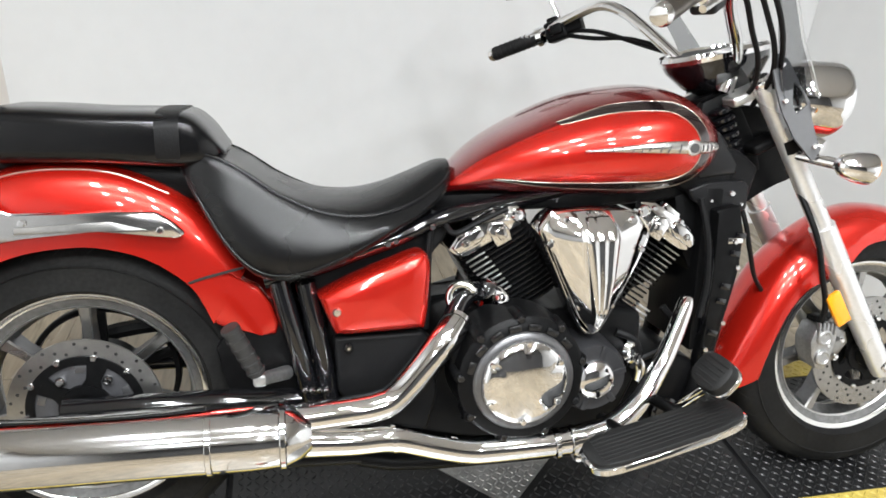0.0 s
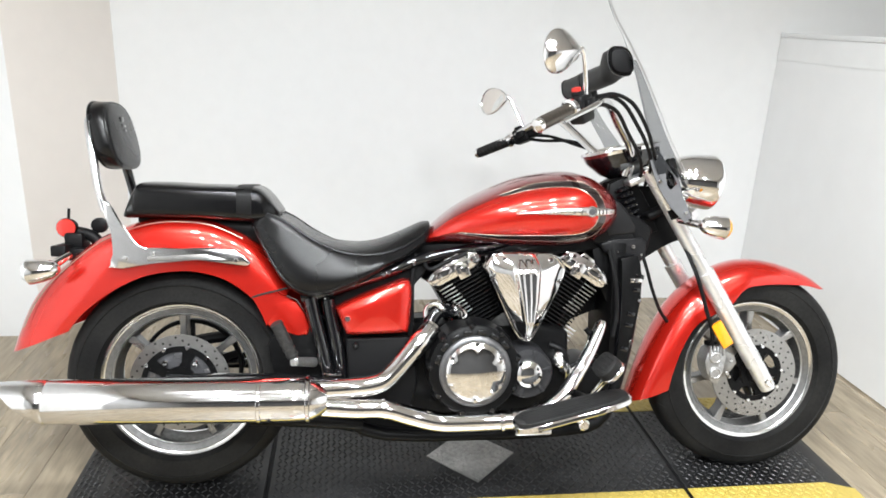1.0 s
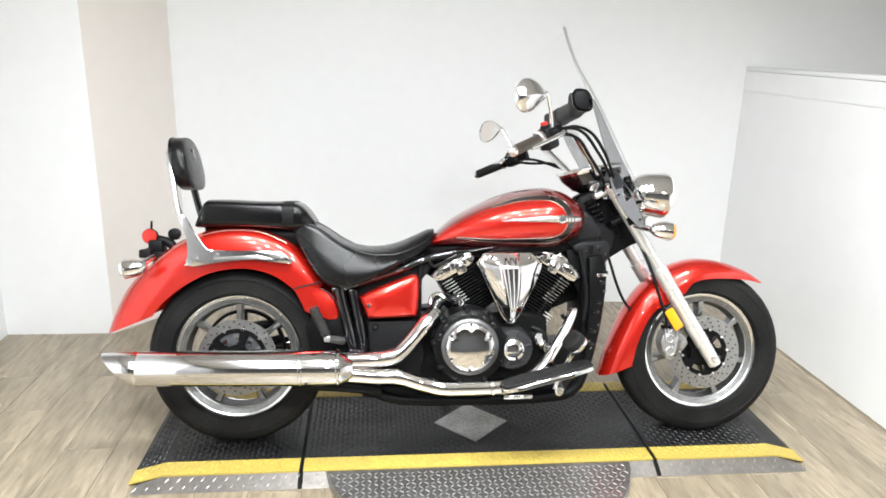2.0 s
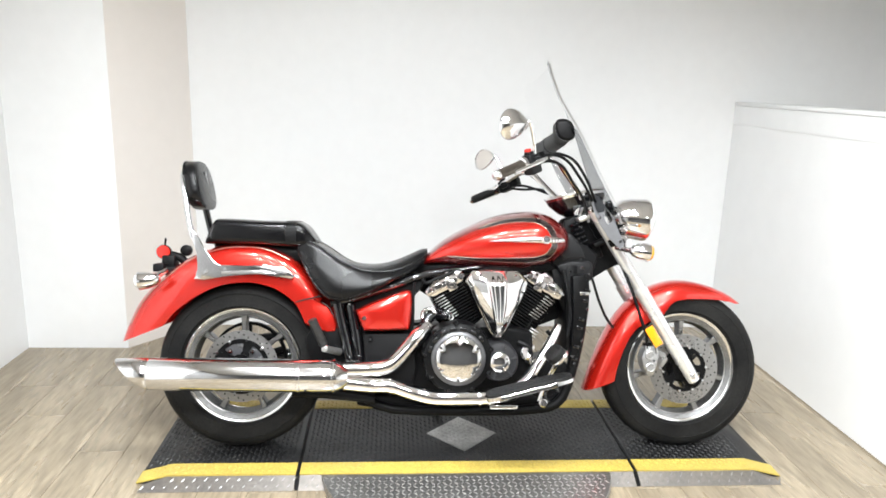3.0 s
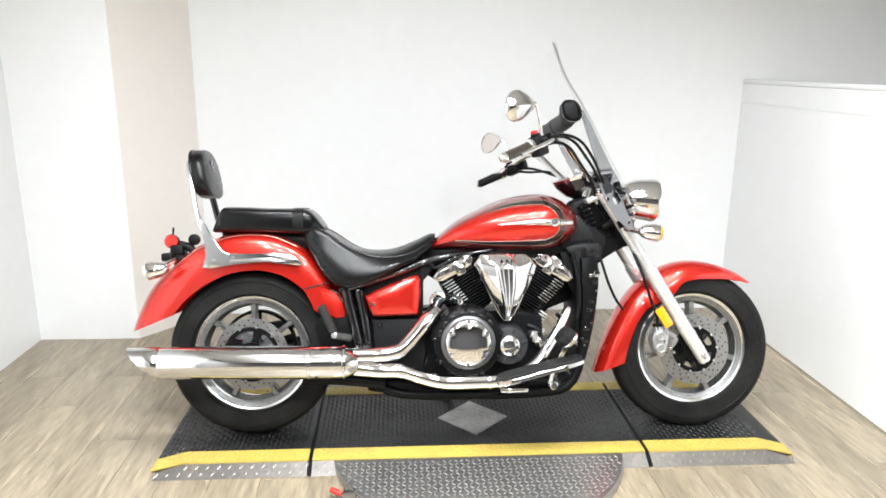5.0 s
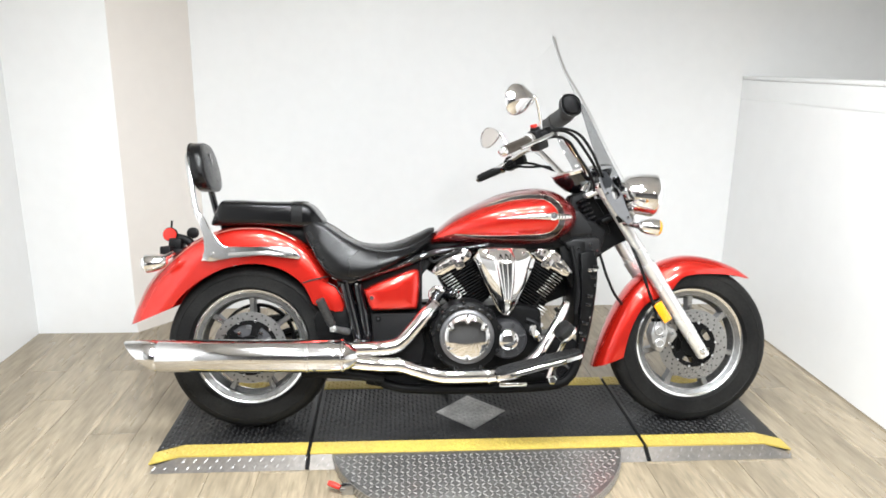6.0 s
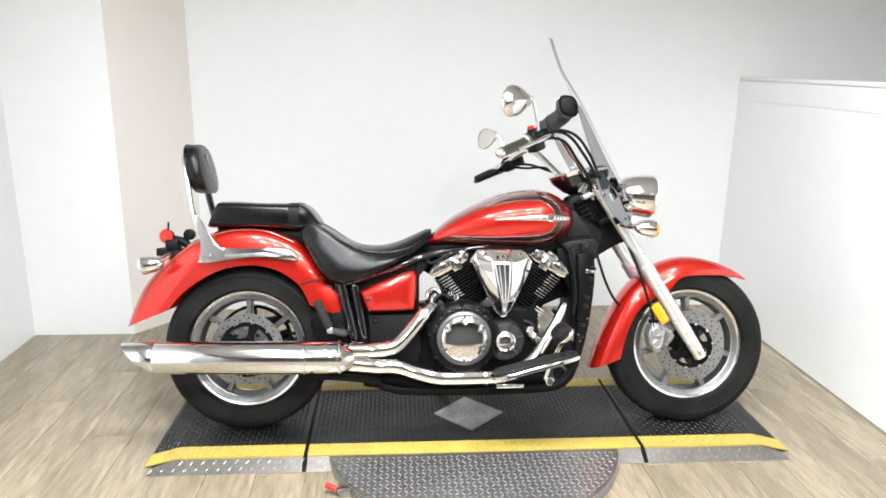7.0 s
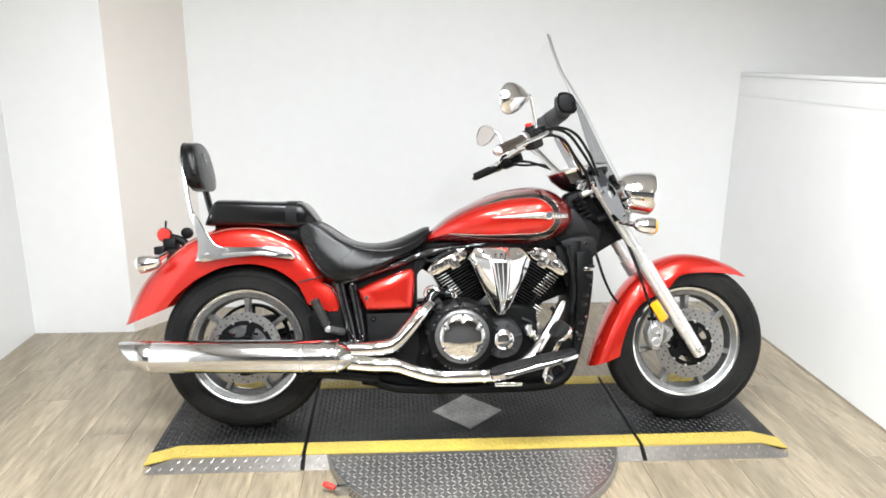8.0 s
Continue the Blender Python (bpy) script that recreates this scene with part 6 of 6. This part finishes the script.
# handlebar
BAR = [(0.452, 0.03, 0.925), (0.445, 0.06, 0.955), (0.425, 0.09, 0.99), (0.362, 0.15, 1.052), (0.312, 0.21, 1.092), (0.25, 0.285, 1.098), (0.16, 0.37, 1.065), (0.055, 0.455, 1.018)]
BAR_FAR = [(0.405, 0.02, 0.93), (0.373, 0.05, 0.968), (0.326, 0.13, 1.036), (0.30, 0.19, 1.073), (0.272, 0.245, 1.088), (0.245, 0.31, 1.074), (0.19, 0.39, 1.035), (0.085, 0.49, 0.975)]
for s in (-1, 1):
    low = -0.042 if s > 0 else 0.0
    along, wide = (0.03, 0.032) if s > 0 else (0.0, 0.0)
    bm = BM()
    tube(bm, [(x, s * y, z) for x, y, z in (BAR if s < 0 else BAR_FAR)], 0.0125, 48, 14)
    bar = part("handlebar", bm, CHROME, bike, "chrome handlebar half")
    bm = BM()
    g0, g1 = V(0.152 + along, s * (0.376 + wide), 1.062 + low), V(0.05 + along, s * (0.459 + wide), 1.016 + low)
    tube(bm, [g0, g1], 0.0175, 12, 18)
    part("grip", bm, BAR_GRIP if s < 0 else GRIP, bar, "metallic bar grip" if s < 0 else "ribbed rubber grip")
    for k in range(9 if s > 0 else 0):
        bm = BM()
        lathe(bm, [(-0.003, 0.0172), (-0.002, 0.019), (0.002, 0.019), (0.003, 0.0172)], g0.lerp(g1, 0.08 + k * 0.105), g1 - g0, 18)
        part("grip_rib", bm, GRIP, bar)
    bm = BM()
    d = (g1 - g0).normalized()
    lathe(bm, [(-0.002, 0.018), (0.004, 0.0185), (0.012, 0.014), (0.014, 0)], g1, d, 18)
    part("grip_end", bm, CHROME, bar)
    bm = BM()
    lathe(bm, [(-0.008, 0.019), (-0.006, 0.025), (0.008, 0.025), (0.010, 0.019)], g0, d, 18)
    part("grip_collar", bm, CHROME, bar)
    bm = BM()
    m = Matrix.Translation((0.187 + along, s * (0.347 + wide), 1.077 + low)) @ (-d).to_track_quat("X", "Z").to_matrix().to_4x4()
    box(bm, (-0.03, -0.022, -0.026 if s > 0 else -0.046), (0.028, 0.022, 0.026), 0.008, m, 3)
    box(bm, (-0.012, -0.034, -0.012), (0.02, -0.018, 0.014), 0.004, m)
    box(bm, (-0.02, -0.014, 0.022), (0.008, 0.012, 0.036), 0.004, m)
    part("switch_box", bm, SATIN_BLACK if s > 0 else DARK_PLASTIC, bar, "black handlebar switch box")
    if s < 0:
        bm = BM()
        box(bm, (-0.016, -0.008, 0.03), (0.004, 0.012, 0.046), 0.004, m)
        part("stop_switch", bm, RED_GRIP, bar, "red engine stop switch")
    bm = BM()
    box(bm, (0.02, -0.016, -0.018), (0.065, 0.03 , 0.022), 0.006, m, 3)
    part("lever_perch", bm, SATIN_BLACK, bar, "black lever perch")
    bm = BM()
    tube(bm, [m @ V(0.03, s * 0.045, 0.0), m @ V(-0.02, s * 0.055, 0.0), m @ V(-0.09, s * 0.05, -0.002), m @ V(-0.15, s * 0.045, -0.004)], [0.006, 0.008, 0.0065, 0.006, ], 20, 10)
    part("hand_lever", bm, SATIN if s > 0 else CHROME, bar, "polished hand lever")

    # mirror
    face = V(-0.57, 0.82, 0.03).normalized() if s < 0 else V(-0.84, -0.54, 0.06).normalized()
    c = V(0.108, s * 0.44, 1.192) if s < 0 else V(0.13, 0.47, 1.164)
    side = V(0, 0, 1).cross(face).normalized() * s
    up = V(0, 0, 1) - face * face.z
    shape = []
    for k in range(36):
        a = math.tau * k / 36
        u, v = math.cos(a), math.sin(a)
        shape.append((0.066 * u, (0.050 - 0.018 * u) * v + 0.008 * u) if s < 0 else (0.066 * u, (0.047 - 0.014 * u) * v + 0.006 * u))
    bm = BM()
    loft(bm, [[c + side * (x * f) + up * (y * f) + face * h * (1 - 0.75 * f * abs(math.sin(math.tau * k / 36)) if h < 0 else 1) for k, (x, y) in enumerate(shape)] for f, h in ((0.04, -0.034), (0.2, -0.033), (0.45, -0.029), (0.75, -0.020), (0.95, -0.008), (1.0, 0.0), (1.01, 0.003), (0.99, 0.006), (0.95, 0.007), (0.92, 0.004))])
    mirror = part("mirror", bm, CHROME, bike, "chrome teardrop mirror")
    bm = BM()
    loft(bm, [[c + side * (x * f) + up * (y * f) + face * h for x, y in shape] for f, h in ((0.925, 0.003), (0.925, 0.0035), (0.5, 0.0048), (0.02, 0.0052))])
    part("mirror_glass", bm, MIRROR, mirror, "mirror glass")
    bm = BM()
    e = c + side * 0.05 + up * 0.008
    tube(bm, [e, e + V(0.018, 0, 0.0), V(0.19 + along * 0.6, s * (0.37 + wide), 1.14 + low), V(0.196 + along, s * (0.355 + wide), 1.095 + low)], [0.008, 0.0065, 0.006, 0.0075], 16, 10)
    part("mirror_stem", bm, CHROME, mirror, "chrome mirror stem")

for line in ([(0.215, -0.33, 1.09), (0.28, -0.295, 1.106), (0.34, -0.255, 1.09), (0.39, -0.225, 1.04), (0.435, -0.195, 0.985), (0.47, -0.15, 0.93), (0.485, -0.08, 0.87)],
             [(0.205, -0.33, 1.07), (0.27, -0.28, 1.085), (0.325, -0.245, 1.07), (0.375, -0.205, 1.015), (0.42, -0.17, 0.965), (0.455, -0.12, 0.915), (0.47, -0.05, 0.87)],
             [(0.235, -0.325, 1.10), (0.30, -0.29, 1.112), (0.365, -0.255, 1.092), (0.415, -0.23, 1.035), (0.45, -0.2, 0.98), (0.485, -0.15, 0.93), (0.505, -0.09, 0.87)],
             [(0.235, 0.36, 1.035), (0.29, 0.29, 1.03), (0.345, 0.18, 1.0), (0.41, 0.08, 0.96), (0.45, 0.04, 0.88)],
             [(0.225, 0.37, 1.025), (0.28, 0.30, 1.015), (0.34, 0.2, 1.01), (0.40, 0.1, 0.97), (0.46, 0.05, 0.86)]):
    bm = BM()
    tube(bm, line, 0.0055, 34, 8)
    part("control_cable", bm, PLASTIC, bike, "black control cable")
for s in (-1, 1):
    bm = BM()
    tube(bm, [(0.435, s * 0.045, 0.895), (0.45 if s < 0 else 0.41, s * 0.045, 0.94)], 0.018, 5, 14)
    part("bar_riser", bm, CHROME, bike, "chrome handlebar riser")

# windshield
# height, half width, x of the rear edge of the folded-back side, x where the side turns into the front
SHAPE = [(1.462, 0.205, 0.272, 0.274), (1.45, 0.225, 0.266, 0.272), (1.40, 0.24, 0.276, 0.283), (1.325, 0.245, 0.303, 0.312), (1.27, 0.247, 0.332, 0.346), (1.215, 0.246, 0.354, 0.378), (1.175, 0.24, 0.376, 0.403),
         (1.12, 0.23, 0.397, 0.434), (1.065, 0.215, 0.420, 0.466), (1.0, 0.19, 0.450, 0.508), (0.94, 0.18, 0.468, 0.545), (0.89, 0.172, 0.49, 0.572)]
SHIELD_KEYS = list(zip(curve([q[:3] for q in SHAPE], 40), curve([(q[3], 0, 0) for q in SHAPE], 40)))


def shield_row(k, n=33, back=0.0):
    """One level of the shield: a bowed front whose sides fold back along the bike."""
    (z, w, rear), turn = k[0], k[1].x
    half = [V(turn + 0.03, 0, z + 0.012), V(turn + 0.027, 0.5 * w, z + 0.008), V(turn + 0.015, 0.85 * w, z + 0.003), V(turn, 0.965 * w, z), V(0.45 * turn + 0.55 * rear, 0.992 * w, z), V(rear, w, z)]
    line = [V(q.x, -q.y, q.z) for q in half[:0:-1]] + half
    return [q - V(back, 0, 0) for q in curve(line, n)]


bm = BM()
rows = [[bm.verts.new(q) for q in shield_row(k)] for k in SHIELD_KEYS]
for a, b in zip(rows, rows[1:]):
    for i in range(32):
        bm.faces.new((a[i], a[i + 1], b[i + 1], b[i]))
windshield = part("windshield", bm, SHIELD, bike, "clear windshield with folded-back sides")
bm = BM()
tube(bm, [shield_row(k)[0] for k in SHIELD_KEYS], 0.0009, 120, 6)
part("shield_edge", bm, clear_material("shield_edge_clear", (0.72, 0.73, 0.74), 0.05), windshield, "polished grey windshield edge")
for s in (-1, 1):
    bm = BM()
    outer = [(0.464, 0.975), (0.488, 0.965), (0.527, 0.91), (0.560, 0.85), (0.590, 0.785), (0.576, 0.763), (0.524, 0.812), (0.490, 0.862), (0.468, 0.91), (0.456, 0.95)]
    slot = [(0.508, 0.922), (0.518, 0.915), (0.537, 0.899), (0.550, 0.884), (0.535, 0.868), (0.525, 0.860), (0.519, 0.864), (0.513, 0.874), (0.509, 0.888), (0.507, 0.908)]
    rows = [[bm.verts.new((x, s * y, z)) for x, z in loop] for loop, y in ((outer, 0.166), (outer, 0.171), (slot, 0.171), (slot, 0.166), (outer, 0.166))][:4]
    for a, b in zip(rows, rows[1:] + rows[:1]):
        for i in range(10):
            bm.faces.new((a[i], a[(i + 1) % 10], b[(i + 1) % 10], b[i]))
    bmesh.ops.recalc_face_normals(bm, faces=bm.faces[:])
    bracket2 = part("shield_bracket", bm, BRACKET, windshield, "flat grey slotted windshield bracket")
    bm = BM()
    prism(bm, [(0.525, 0.95), (0.545, 0.955), (0.56, 0.90), (0.545, 0.87), (0.525, 0.90)], s * 0.12, s * 0.150, 0.006)
    part("shield_clamp", bm, BLACK, windshield, "black windshield clamp")
    for x, z in ((0.472, 0.955), (0.49, 0.885), (0.572, 0.795)):
        piece("bolt", BOLT, windshield, Matrix.Translation((x, s * 0.173, z)) @ Matrix.Rotation(0 if s < 0 else math.pi, 4, "Z"))
    bm = BM()
    wing = []
    for k in SHIELD_KEYS[18:]:
        row = shield_row(k, 41, 0.003)
        row = row[:9] if s < 0 else row[:-10:-1]
        wing.append([bm.verts.new(q + V(0, -s * 0.003, 0)) for q in row])
    for a, b in zip(wing, wing[1:]):
        for i in range(8):
            bm.faces.new((a[i], a[i + 1], b[i + 1], b[i]))
    part("shield_wing", bm, SMOKE, windshield, "smoke-grey lower side of the windshield")

# bag strapped behind the windshield
bag = thing("windshield_bag", BIKE, "small black pouch fixed behind the windshield", "bag")
def pouch_ring(y, f, out=0.0):
    zc = float(np.interp(y, [-0.235, -0.16, -0.11, 0.35], [1.209, 1.209, 1.19, 1.194]))
    xc = 0.336 + 0.06 * (y + 0.235)
    g = f * float(np.interp(y, [-0.16, -0.11, 0.35], [1.0, 0.76, 0.86]))
    ring_points = []
    for k in range(32):
        c, si = math.cos(math.tau * k / 32), math.sin(math.tau * k / 32)
        ring_points.append((xc + (0.034 * g + out) * math.copysign(abs(c) ** 0.75, c) - 0.009 * g * si, y, zc + (0.038 * g + out) * math.copysign(abs(si) ** 0.75, si)))
    return ring_points


bm = BM()
loft(bm, [pouch_ring(y, f) for y, f in ((-0.235, 0.45), (-0.232, 0.8), (-0.222, 0.95), (-0.20, 1.0), (-0.16, 1.0), (-0.13, 1.0), (-0.11, 1.0), (0.31, 1.0), (0.335, 0.94), (0.348, 0.78), (0.352, 0.4))])
pouch = part("pouch", bm, PLASTIC, bag, "long black roll pouch")
for y in (-0.222, 0.325):
    bm = BM()
    loop = pouch_ring(y, 0.97, 0.001)
    tube(bm, loop + loop[:1], 0.003, 64, 6)
    part("pouch_piping", bm, BLACK, pouch)
bm = BM()
loft(bm, [pouch_ring(y, 1.0, 0.002) for y in (0.10, 0.125)])
part("pouch_strap", bm, STRAP, pouch, "black webbing strap")

# ---- floor planks ----
PW, PL = 0.178, 1.22
plank_meshes = {}


def plank_mesh(length):
    key = round(length, 3)
    if key not in plank_meshes:
        bm = BM()
        box(bm, (0.0005, 0.0005, -0.006), (PW - 0.0005, length - 0.0005, 0.0), 0.0008, segs=1)
        ob = link("plank", bm, PLANK)
        plank_meshes[key] = ob.data
        bpy.data.objects.remove(ob)
    return plank_meshes[key]


rng = random.Random(4)
x, last = -2.23, 0
while x < 3.4:
    last = (last + rng.choice((1, 2, 3))) % 4
    y = SOUTH - last * PL / 4
    while y < 1.5:
        y0, y1 = max(y, SOUTH), min(y + PL, 1.5)
        if y1 - y0 > 0.02:
            piece("plank", plank_mesh(y1 - y0), floor, Matrix.Translation((x, y0, 0)))
        y += PL
    x += PW
